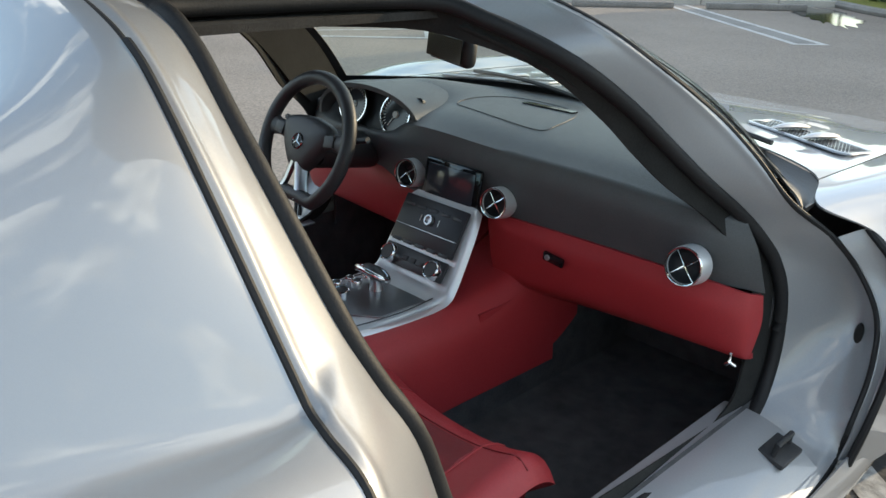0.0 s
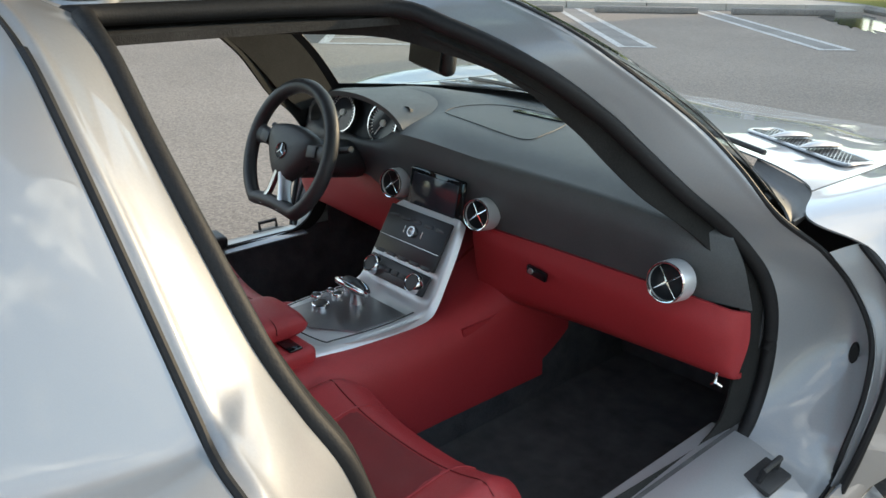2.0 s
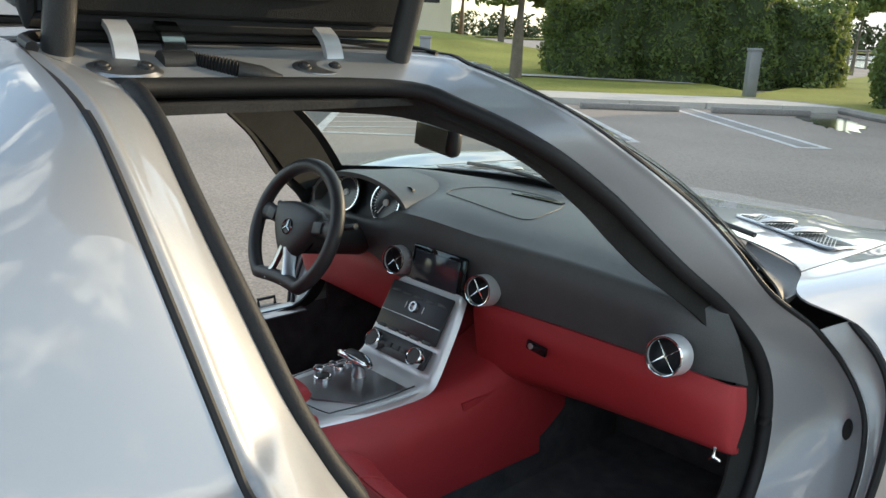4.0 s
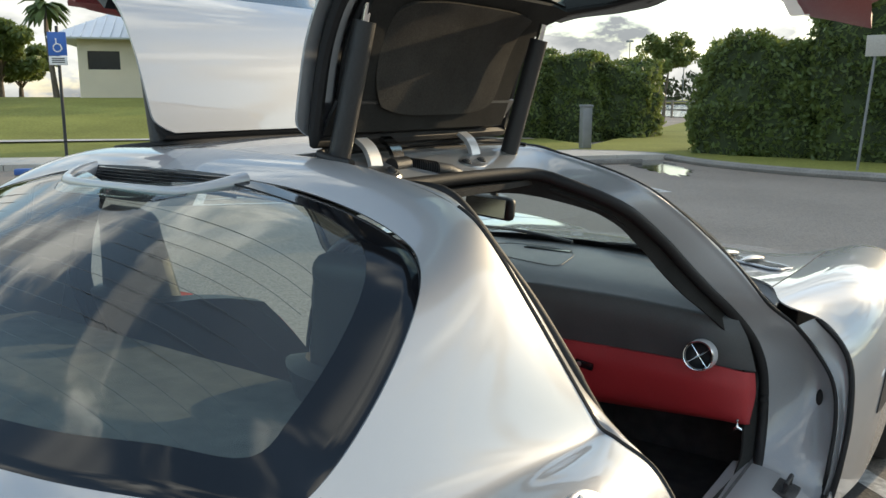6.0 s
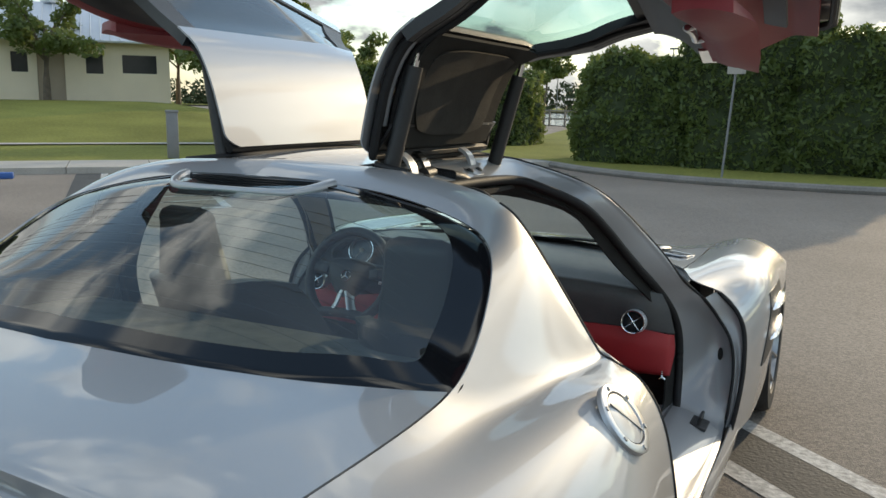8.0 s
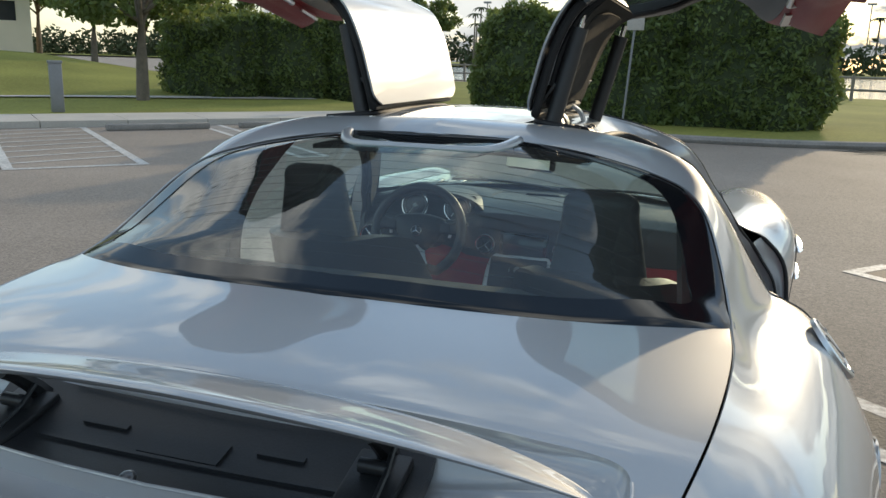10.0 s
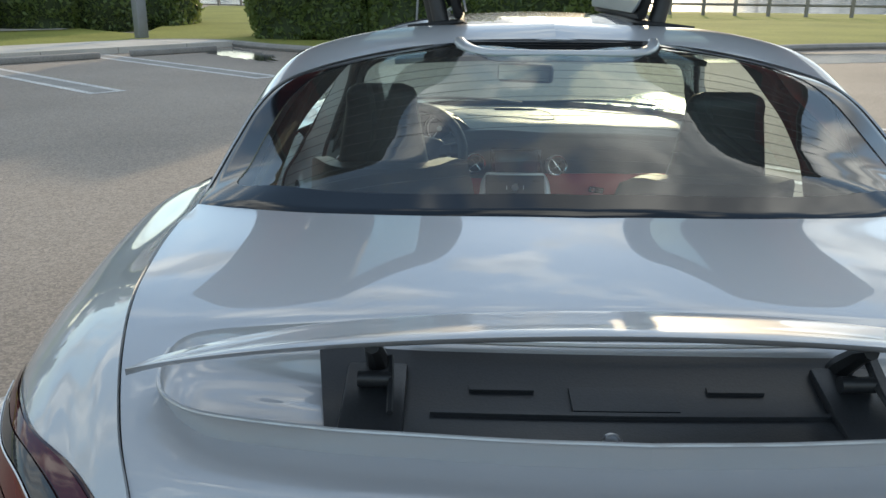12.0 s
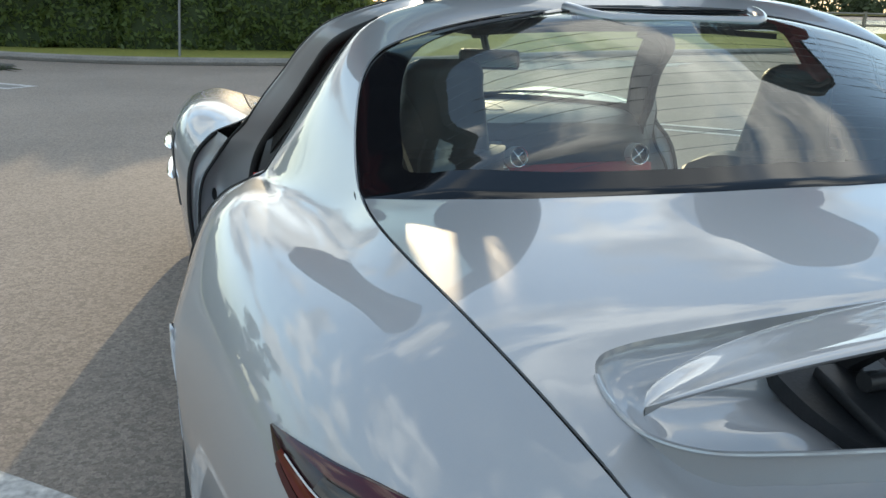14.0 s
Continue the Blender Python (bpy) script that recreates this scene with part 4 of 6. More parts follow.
def lens(u, w, lift, side):
    """A point of the lens: u along it, w from its upper to its lower edge."""
    a, b = spline(LENS_TOP, u), spline(LENS_LOW, u)
    uu, vv = min(.992, a[0] + (b[0] - a[0]) * w), a[1] + (b[1] - a[1]) * w
    p = Vector(quarter(uu, vv))
    n = (Vector(quarter(uu + .004, vv)) - p).cross(Vector(quarter(uu, vv + .004)) - p).normalized()
    n = n if n.dot(Vector((.6, -1, .3))) > 0 else -n
    p += n * (lift + .005 * math.sin(math.pi * w) ** .5 * min(1, u * 5))
    return (side * p.x, p.y, p.z)


for side in (1, -1):
    bm = B()
    sheet(bm, lambda u, v: lens(u, v, .001, side), 50, 20)
    lamp = part("tail_light", bm, TAIL_DARK, car, "red and smoked tail light", 60)
    for name, mt, u0, u1, w0, w1 in (("upper_lens", TAIL_RED, .06, .98, .04, .27), ("reversing_lens", SMOKE, .20, .98, .30, .54), ("lower_lens", TAIL_BRIGHT, .08, .98, .575, .80), ("fog_lens", TAIL_RED, .10, .98, .82, .97)):
        bm = B()
        sheet(bm, lambda u, v: lens(u0 + (u1 - u0) * u, w0 + (w1 - w0) * v, .0035, side), 40, 6)
        part(name, bm, mt, lamp)
    bm = B()
    tube(bm, [lens(.10 + .88 * k / 30, .565, .0045, side) for k in range(31)], .0011, 6)
    part("lens_strip", bm, SATIN, lamp)

# rear window
def glass_z(x, y):
    return spline([(1.236,), (1.22,), (1.178,), (1.128,), (1.072,), (1.014,), (.962,)], (-1.10 - y) / .66)[0] - .225 * x * x


RIM = [(0, -1.270), (.10, -1.269), (.165, -1.255), (.208, -1.205), (.235, -1.152)] + [(p[0], p[1]) for p in GLASS_EDGE[2:]] + [(.6, -1.603), (.45, -1.663), (.25, -1.706), (0, -1.723)]
RIM_STEP = [(-.004,), (-.004,), (-.004,), (-.004,), (-.006,)] + [(p[2] - glass_z(p[0], p[1]) - .002,) for p in GLASS_EDGE[2:]] + [(0,)] * 4


def rim(u, k):
    x, y = spline(RIM, u)
    return x * (1 - .11 * k), -1.44 + (y + 1.44) * (1 - (.14 if y > -1.44 else .17) * k)


def on_glass(u, x, y, s):
    """Lays a point on the glass; s runs from the rim to the middle."""
    return (x, y, glass_z(x, y) + spline(RIM_STEP, u)[0] * (1 - s) ** 2)


def frit(u, v):
    x, y, z = on_glass(u, *rim(u, v), .12 * v)
    return (x, y, z - .001 - (.0 if v else .004))


def pane(u, v):
    x, y = rim(u, .97)
    ty = min(max(y, -1.60), -1.27)
    x, y, z = on_glass(u, x * (1 - v), y + (ty - y) * v, .116 + .884 * v)
    return (x, y, z - .003)


bm, bf = B(), B()
for side in (1, -1):
    sheet(bm, pane, 60, 12, side)
    sheet(bf, frit, 80, 6, side)
bmesh.ops.remove_doubles(bm, verts=bm.verts[:], dist=0.001)
bmesh.ops.remove_doubles(bf, verts=bf.verts[:], dist=0.0008)
rear_window = part("rear_window", bm, GLASS_REAR, car, "tinted rear window with heating wires")
rear_window.visible_shadow = False
part("window_border", thicken(bf, 0.002), BLACK_GLOSS, rear_window)
for k in range(12):
    y = -1.285 - .029 * k
    w = .50 + .075 * k / 11
    bm = B()
    tube(bm, [((-w + 2 * w * j / 24), y - .012 * (1 - (2 * j / 24 - 1) ** 2), glass_z(-w + 2 * w * j / 24, y - .012 * (1 - (2 * j / 24 - 1) ** 2)) - .006 - .03 * abs(2 * j / 24 - 1) ** 6) for j in range(25)], .00042, 4)
    part("heating_wire", bm, BLACK, rear_window)

# roof vent: a dished scoop let into the roof's rear edge, slotted in front
VENT = [(-.208, -1.160, 1.221), (-.203, -1.185, 1.217), (-.185, -1.222, 1.209), (-.150, -1.250, 1.203), (-.08, -1.260, 1.202), (0, -1.262, 1.202)]
VENT += [(-x, y, z) for x, y, z in VENT[-2::-1]]
DISH = [(1.075, -.012), (1.07, -.004), (1.045, .0015), (1.0, .0025), (.955, .0005), (.935, -.006), (.925, -.011)]


def dish(u, v):
    x, y, z = spline(VENT, u)
    k, dz = spline(DISH, min(1, v / .6))
    f = max(0, (v - .6) / .4)
    px, py = x * k, -1.150 + (y + 1.150) * k
    floor = 1.190 + (py + 1.26) * .03
    low = min(1, max(0, (v / .6 - .66) / .34))
    pz = (z + dz) * (1 - low) + min(z + dz, floor) * low
    return (px, py + (min(py, -1.176) - py) * low + (-1.176 - min(py, -1.176)) * f, pz)


bm = B()
sheet(bm, dish, 60, 22)
scoop = part("roof_vent", bm, SILVER, car, "silver scoop of the roof vent", 50)
bm = B()
sheet(bm, lambda u, v: (-.203 + .406 * v, -1.160 - .017 * u, 1.2205 - .033 * u - .004 * (2 * v - 1) ** 2), 4, 12)
part("vent_slot", thicken(bm, 0.004), BLACK, scoop)
for k in range(5):
    bm = B()
    box(bm, (.372, .005, .0016), pose(0, -1.1665 - .0027 * k, 1.2140 - .0052 * k, 20), .0004)
    part("vent_slat", bm, BLACK_GLOSS, scoop)

# fuel filler cap
def on_quarter(u, v, lift=0.0):
    p, n = quarter_skin.find_nearest(Vector(quarter(u, v)))[:2]
    n = n if n.x > 0 else -n
    return p + n * lift, n


p, nrm = on_quarter(.172, .505, .002)
cap_m = facing(p, nrm)
bm = B()
lathe(bm, [(.050, -.002), (.050, .003), (.052, .005), (.065, .005), (.068, .003), (.068, -.006)], cap_m, 40)
cap = part("fuel_cap", bm, ALU, car, "round aluminium fuel cap with screws")
bm = B()
lathe(bm, [(0, .006), (.03, .0055), (.048, .003), (.048, -.002)], cap_m, 40)
part("cap_lid", bm, SILVER, cap)
bm = B()
box(bm, (.003, .09, .003), cap_m @ pose(0, 0, .006, 0, 0, 35))
part("cap_slot", bm, ALU_DARK, cap)
for k in range(6):
    a = k * math.tau / 6 + .4
    bm = B()
    lathe(bm, [(0, .0075), (.004, .0075), (.005, .004)], cap_m @ Matrix.Translation((.0585 * math.cos(a), .0585 * math.sin(a), 0)), 12)
    part("screw", bm, ALU_DARK, cap)

# ---- front body ----
FRONT = [
    [(0, .50, .835), (.3, .47, .84), (.52, .405, .838), (.69, .30, .831), (.77, .13, .822), (.865, .205, .768), (.930, .205, .675), (.947, .17, .52), (.93, .12, .30)],
    [(0, .75, .812), (.3, .74, .818), (.5, .71, .813), (.68, .64, .815), (.82, .55, .84), (.93, .50, .81), (.99, .50, .70), (.985, .50, .5), (.96, .48, .28)],
    [(0, 1.05, .785), (.3, 1.04, .79), (.5, 1.02, .787), (.67, 1.0, .802), (.81, .97, .83), (.925, .95, .80), (.99, .95, .70), (.985, .93, .54), (.97, .90, .36)],
    [(0, 1.40, .735), (.3, 1.38, .742), (.5, 1.36, .735), (.66, 1.34, .772), (.79, 1.33, .803), (.89, 1.33, .775), (.965, 1.34, .715), (.975, 1.34, .695), (.972, 1.34, .68)],
    [(0, 1.85, .66), (.3, 1.83, .665), (.48, 1.8, .66), (.62, 1.78, .69), (.73, 1.76, .70), (.83, 1.74, .665), (.90, 1.72, .58), (.915, 1.70, .46), (.905, 1.68, .32)],
    [(0, 2.2, .55), (.3, 2.18, .55), (.46, 2.14, .54), (.58, 2.1, .54), (.66, 2.06, .52), (.74, 2.02, .48), (.80, 1.99, .42), (.82, 1.97, .34), (.82, 1.95, .25)],
    [(0, 2.31, .4), (.3, 2.28, .4), (.44, 2.24, .4), (.55, 2.2, .38), (.62, 2.16, .36), (.69, 2.12, .34), (.74, 2.08, .3), (.76, 2.06, .25), (.76, 2.04, .2)],
]
bm = B()
for side in (1, -1):
    sheet(bm, lambda u, v: net(FRONT, u, v * .395), 50, 24, side)
bmesh.ops.remove_doubles(bm, verts=bm.verts[:], dist=0.001)
fair(bm, 500, lambda p: True)
hood_skin = bmesh_tree.FromBMesh(bm)
hood = part("hood", thicken(bm, 0.004), SILVER, car, "long silver hood with two vents")
for side in (1, -1):
    bm = B()
    sheet(bm, lambda u, v: net(FRONT, u, .40 + v * .60), 60, 40, side)
    part("front_fender", thicken(bm, 0.004), SILVER, car)

# hood vents with mesh and two fins each
for side in (1, -1):
    at, way = hood_skin.find_nearest(Vector((side * .512, .668, .805)))[:2]
    way = way if way.z > 0 else -way
    vent_m = facing(at + way * .003, way, (0, 1, 0)) @ Matrix(((1, side * .18, 0, 0), (side * -.52, 1, 0, 0), (0, 0, 1, 0), (0, 0, 0, 1)))
    bm = B()
    box(bm, (.29, .105, .006), vent_m, .002)
    vent = part("hood_vent", bm, BLACK, hood)
    bm = B()
    for k in range(27):
        box(bm, (.002, .118, .003), vent_m @ pose(-.13 + .01 * k, 0, .004, 0, 0, 32))
        box(bm, (.002, .118, .003), vent_m @ pose(-.13 + .01 * k, 0, .004, 0, 0, -32))
    part("vent_mesh", bm, ALU_DARK, vent)
    for k in (-1, 1):
        bm = B()
        tube(bm, [tuple(vent_m @ Vector((k * .048, -.10 + .175 * j / 8, .012 + .005 * math.sin(j / 8 * 3.14)))) for j in range(9)], [.001, .006, .011, .015, .017, .017, .016, .012, .003], 8, flat=.5)
        part("vent_fin", bm, SILVER, vent)
    bm = B()
    pth = [(-.15, -.055, .002), (-.07, -.058, .002), (.0, -.058, .002), (.07, -.058, .002), (.15, -.055, .002), (.155, .0, .002), (.15, .055, .002), (.07, .058, .002), (.0, .058, .002), (-.07, .058, .002), (-.15, .055, .002), (-.155, .0, .002)]
    tube(bm, [tuple(vent_m @ Vector(spline(pth, k / 72, True))) for k in range(72)], .007, 8, True, .6)
    part("vent_frame", bm, SILVER, vent)

# side gills behind the front wheel: two bright fins in a dark slot
for side in (1, -1):
    bm = B()
    sheet(bm, lambda u, v: tuple(Vector(net(FRONT, .16 + .11 * u - .03 * v, .72 + .17 * v)) + Vector((.003, 0, 0))), 10, 12, side)
    gill = part("side_gill", thicken(bm, 0.003), BLACK, car)
    for k in range(2):
        bm = B()
        tube(bm, [tuple(Vector((side, 1, 1)) * (Vector(net(FRONT, .145 + .13 * j / 8, .765 + .07 * k - .008 * j / 8)) + Vector((.011, 0, 0)))) for j in range(9)], [.003, .013, .017, .018, .018, .017, .014, .010, .003], 8, flat=.55)
        part("gill_fin", bm, CHROME, gill)

# wheels
def wheel(x, y, r, w, side):
    m = facing((x, y, r), (side, 0, 0))
    bm = B()
    lathe(bm, [(r * .70, -w / 2), (r * .93, -w / 2), (r, -w * .38), (r, w * .38), (r * .95, w * .5), (r * .74, w * .5), (r * .70, w * .44)], m, 48)
    tyre = part("tyre", bm, TYRE, car)
    bm = B()
    lathe(bm, [(r * .68, -w / 2), (r * .715, -w / 2), (r * .72, w * .46), (r * .69, w * .47), (r * .66, w * .3), (r * .64, -w * .3)], m, 48)
    part("rim", bm, ALU_DARK, tyre)
    for k in range(10):
        a = k * math.tau / 10
        bm = B()
        tube(bm, [tuple(m @ Vector((d * r * math.cos(a + t), d * r * math.sin(a + t), w * h))) for d, t, h in ((.1, 0, .26), (.3, .02, .30), (.5, .03, .36), (.69, .03, .42))], [.024, .016, .013, .018], 8, flat=.7)
        part("spoke", bm, ALU_DARK, tyre)
    bm = B()
    lathe(bm, [(0, w * .33), (.03, w * .33), (.034, w * .28), (.075, w * .25), (.08, 0)], m, 24)
    part("hub", bm, ALU_DARK, tyre)
    bm = B()
    lathe(bm, [(.07, -.01), (.185, -.01), (.185, .012), (.07, .012)], m, 40)
    part("brake_disc", bm, STEEL, tyre)


for side in (1, -1):
    wheel(side * .83, 1.34, .334, .265, side)
    wheel(side * .815, -1.33, .343, .295, side)

# dark underbody and wheel housings
bm = B()
box(bm, (1.5, 4.2, .02), pose(0, 0, .16))
part("underbody", bm, BLACK, car)
for side in (1, -1):
    for y in (1.34, -1.33):
        bm = B()
        box(bm, (.02, .78, .5), pose(side * .60, y, .42))
        part("wheel_housing", bm, BLACK, car)

# ---- door openings ----
OUTER = [(.205, -.98, 1.238), (.36, -1.052, 1.231), (.498, -1.063, 1.205), (.572, -1.065, 1.176), (.638, -1.061, 1.110), (.703, -1.049, 1.010), (.775, -1.038, .892), (.822, -1.039, .869),
         (.878, -1.036, .833), (.926, -1.043, .75), (.956, -1.01, .58), (.94, -.90, .40), (.93, -.5, .345), (.925, -.1, .335), (.91, .10, .335), (.917, .12, .41), (.918, .165, .52), (.90, .190, .615),
         (.852, .195, .690), (.805, .15, .762), (.752, .055, .838), (.70, -.005, .922), (.648, -.075, 1.0), (.60, -.205, 1.09), (.53, -.30, 1.16), (.38, -.35, 1.214), (.25, -.37, 1.234)]
INNER = [(.33, -.91, 1.187), (.40, -.95, 1.191), (.476, -.974, 1.188), (.520, -.973, 1.157), (.572, -.969, 1.098), (.632, -.960, 1.025), (.690, -.940, .930), (.710, -.928, .887),
         (.732, -.905, .832), (.756, -.870, .762), (.765, -.82, .62), (.76, -.72, .44), (.76, -.45, .405), (.76, -.15, .39), (.758, .02, .395), (.748, .10, .44), (.742, .13, .53), (.735, .125, .63),
         (.72, .10, .70), (.70, .06, .755), (.672, .01, .81), (.638, -.08, .88), (.602, -.155, .95), (.57, -.235, 1.02), (.53, -.355, 1.10), (.44, -.44, 1.155), (.36, -.52, 1.183)]


def jamb(u, v):
    a, b = Vector(spline(OUTER, u, True)), Vector(spline(INNER, u, True))
    p = a.lerp(b, v)
    ridge = math.exp(-((v - .17) / .07) ** 2)
    push = -0.012 * math.sin(math.pi * v) - .006 * ridge
    deep = max(0, 1 - abs(u * 27 - 16.6) / 2.7)
    hollow = .085 * deep * deep * (3 - 2 * deep) * math.sin(math.pi * min(1, v * 1.05)) ** .8
    return tuple(p + Vector((-.55, 0, -.35)) * push + Vector((.02 * hollow, hollow, 0)))


for side in (1, -1):
    bm = B()
    sheet(bm, jamb, 160, 36, side, closed_u=True)
    frame_ob = part("door_frame", thicken(bm, 0.003), SILVER_JAMB, car, "silver painted door frame")
    bm = B()
    tube(bm, [(side * p[0], p[1], p[2]) for p in (spline(INNER, k / 140, True) for k in range(140))], .0135, 10, True)
    part("door_seal", bm, RUBBER, frame_ob)
    bm = B()
    tube(bm, [(side * p[0], p[1], p[2]) for p in (Vector(spline(OUTER, (10 / 27 + .76 * k / 140) % 1, True)) + Vector((-.004, 0, -.002)) for k in range(141))], .0055, 8)
    part("outer_seal", bm, RUBBER, frame_ob)
    bm = B()
    edge = [canopy(.55 + .45 * k / 40, 1) for k in range(41)] + [quarter(0, .25 + .6 * k / 40) for k in range(1, 41)]
    tube(bm, [(side * (p[0] - .002), p[1] + .005, p[2] - .002) for p in edge], .0055, 8)
    part("edge_seal", bm, RUBBER, frame_ob)
    bm = B()
    def lining(u, v):
        p = Vector(spline(INNER, u, True))
        to = Vector((p.x, -.42 - p.y, .80 - p.z)) - Vector((p.x, 0, 0))
        to.y = -.42 - p.y
        to = Vector((0, to.y, to.z)).normalized()
        bump = min(1, max(0, (u - .50) / .08)) * min(1, max(0, (.88 - u) / .14))
        w = .028 + .04 * bump + .02 * min(1, max(0, (u - .9) / .05))
        q = p + to * (w * v)
        return (q.x - .012 - .02 * v, q.y, q.z)
    sheet(bm, lining, 140, 6, side, closed_u=True)
    part("pillar_lining", thicken(bm, 0.006), PILLAR, frame_ob)
    # striker hook on the sill
    bm = B()
    hook = [(.845, -.055, .385), (.850, -.055, .415), (.850, .005, .415), (.845, .005, .385)]
    tube(bm, [(side * x, y, z) for x, y, z in hook], .006, 8)
    box(bm, (.055, .085, .012), pose(side * .845, -.025, .387, 0, side * 14), .004)
    part("striker", bm, BLACK, frame_ob)
    bm = B()
    lathe(bm, [(0, .006), (.018, .006), (.022, 0)], facing((lambda q: (side * q[0], q[1] - .004, q[2]))(jamb(16.25 / 27, .36)), (side * .35, -.94, 0)) @ Matrix.Diagonal((.40, 1.1, 1, 1)), 20)
    part("plug", bm, RUBBER, frame_ob)
    FLANGE_IN = [(.91, .105, .34), (.919, .122, .41), (.920, .167, .52), (.902, .192, .615), (.854, .197, .690), (.807, .152, .762)]
    FLANGE_OUT = [(.928, .112, .335), (.940, .132, .42), (.946, .165, .53), (.936, .198, .645), (.905, .208, .715), (.842, .205, .778)]
    bm = B()
    sheet(bm, lambda u, v: tuple(Vector(spline(FLANGE_IN, u)).lerp(Vector(spline(FLANGE_OUT, u)), v) + Vector((0, .012 * math.sin(v * 3.14), 0))), 24, 5, side)
    part("fender_flange", thicken(bm, 0.003), SILVER_JAMB, frame_ob)
    bm = B()
    tube(bm, [(side * p[0], p[1] - .003, p[2]) for p in (spline(FLANGE_OUT, k / 40) for k in range(41))], .008, 8)
    part("fender_seal", bm, RUBBER, frame_ob)
    TROUGH_IN = [(.757, .075, .830), (.735, .10, .838), (.70, .14, .841), (.64, .215, .842), (.55, .30, .845)]
    TROUGH_OUT = [(.762, .095, .824), (.752, .195, .824), (.714, .285, .826), (.652, .332, .827), (.523, .412, .832)]
    bm = B()
    sheet(bm, lambda u, v: tuple(Vector(spline(TROUGH_IN, u)).lerp(Vector(spline(TROUGH_OUT, u)), v) + Vector((0, 0, -.022 * math.sin(math.pi * v) - .003))), 20, 8, side)
    part("cowl_trough", thicken(bm, 0.004), BLACK, frame_ob)
    bm = B()
    def cover(u, v):
        u = .765 + .235 * u
        p = Vector(jamb(u, v))
        return tuple(p + (Vector((0, -.45, .70)) - p).normalized() * .016)
    sheet(bm, cover, 40, 6, side)
    part("pillar_cover", thicken(bm, 0.004), PILLAR, frame_ob)
    # outer sill
    bm = B()
    SILL = [(.94, .345), (.95, .30), (.945, .24), (.90, .20)]
    sheet(bm, lambda u, v: (spline(SILL, v)[0] - .012, -.95 + 1.3 * u, spline(SILL, v)[1] + (.03 * (abs(u - .45) * 2) ** 4)), 30, 8, side)
    part("side_sill", thicken(bm, 0.004), SILVER, car)
    bm = B()
    def sill_plate(u, v):
        x = .70 + .20 * v
        return (x, -.70 + .73 * u, .406 - .055 * v * v + .012 * math.sin(v * 3.14))
    sheet(bm, sill_plate, 14, 8, side)
    part("sill_plate", thicken(bm, 0.004), SILVER_JAMB, frame_ob)

# black gasket along each roof edge above the hinges
for side in (1, -1):
    ROOF_LINE = [(.33, -1.035, 1.235), (.255, -1.02, 1.243), (.212, -.97, 1.247), (.205, -.8, 1.250), (.203, -.5, 1.247), (.222, -.37, 1.238), (.27, -.345, 1.230)]
    bm = B()
    tube(bm, [(side * x, y, z) for x, y, z in (spline(ROOF_LINE, k / 50) for k in range(51))], .0075, 8)
    part("roof_gasket", bm, RUBBER, car)

# hinge recess on the roof: plates with bolts, three straps, corrugated cable sleeve
for side in (1, -1):
    for y in (-.915, -.612):
        m = facing((side * .295, y, 1.207), (side * .39, 0, .92), (0, 1, 0))
        bm = B()
        lathe(bm, [(0, .005), (.024, .005), (.028, 0)], m @ Matrix.Diagonal((1, 1.9, 1, 1)), 24)
        hinge = part("hinge_plate", bm, ALU_DARK, car)
        for dy in (-.028, .028):
            bm = B()
            lathe(bm, [(0, .011), (.006, .011), (.007, .009), (.010, .008), (.011, .004)], m @ Matrix.Translation((0, dy, 0)), 12)
            part("bolt", bm, BLACK, hinge)
    for y, mt in ((-.90, SATIN), (-.83, DARK_CHROME), (-.565, SATIN)):
        bm = B()
        STRAP = [(.276, 1.204), (.273, 1.222), (.266, 1.242), (.254, 1.258), (.236, 1.270)]
        sheet(bm, lambda u, v: (spline(STRAP, u)[0], y - .016 + .032 * v, spline(STRAP, u)[1]), 14, 2, side)
        part("hinge_strap", thicken(bm, 0.009), mt, car)
    SLEEVE = [(.268, -.808, 1.216), (.284, -.785, 1.212), (.302, -.755, 1.206)]
    bm = B()
    tube(bm, [(side * q[0], q[1], q[2]) for q in (spline(SLEEVE, k / 30) for k in range(31))], [.0125 + .0028 * (k % 2) for k in range(31)], 12)
    sleeve = part("cable_sleeve", bm, RUBBER, car, "black corrugated cable sleeve", 60)
    bm = B()
    tube(bm, [(side * .270, -.855, 1.215), (side * .270, -.81, 1.216)], .017, 12)
    part("sleeve_socket", bm, BLACK, sleeve)
    bm = B()
    tube(bm, [(side * .301, -.757, 1.205), (side * .312, -.725, 1.200), (side * .318, -.695, 1.193)], [.016, .015, .009], 10)
    part("sleeve_end", bm, BLACK, sleeve)


# ---- gullwing doors, built shut and swung up about the roof hinge ----
SECTION = [(.203, 1.243), (.30, 1.240), (.40, 1.232), (.485, 1.208), (.54, 1.166), (.60, 1.10), (.66, 1.045), (.72, .992), (.79, .928), (.87, .845), (.935, .71), (.955, .55), (.93, .40)]
REAR = [-1.030, -1.036, -1.04, -1.04, -1.04, -1.03, -1.03, -1.045, -1.07, -1.04, -1.03, -1.0, -.90]
FORE = [-.34, -.335, -.33, -.315, -.26, -.16, -.10, -.04, .06, .15, .24, .33, .22]


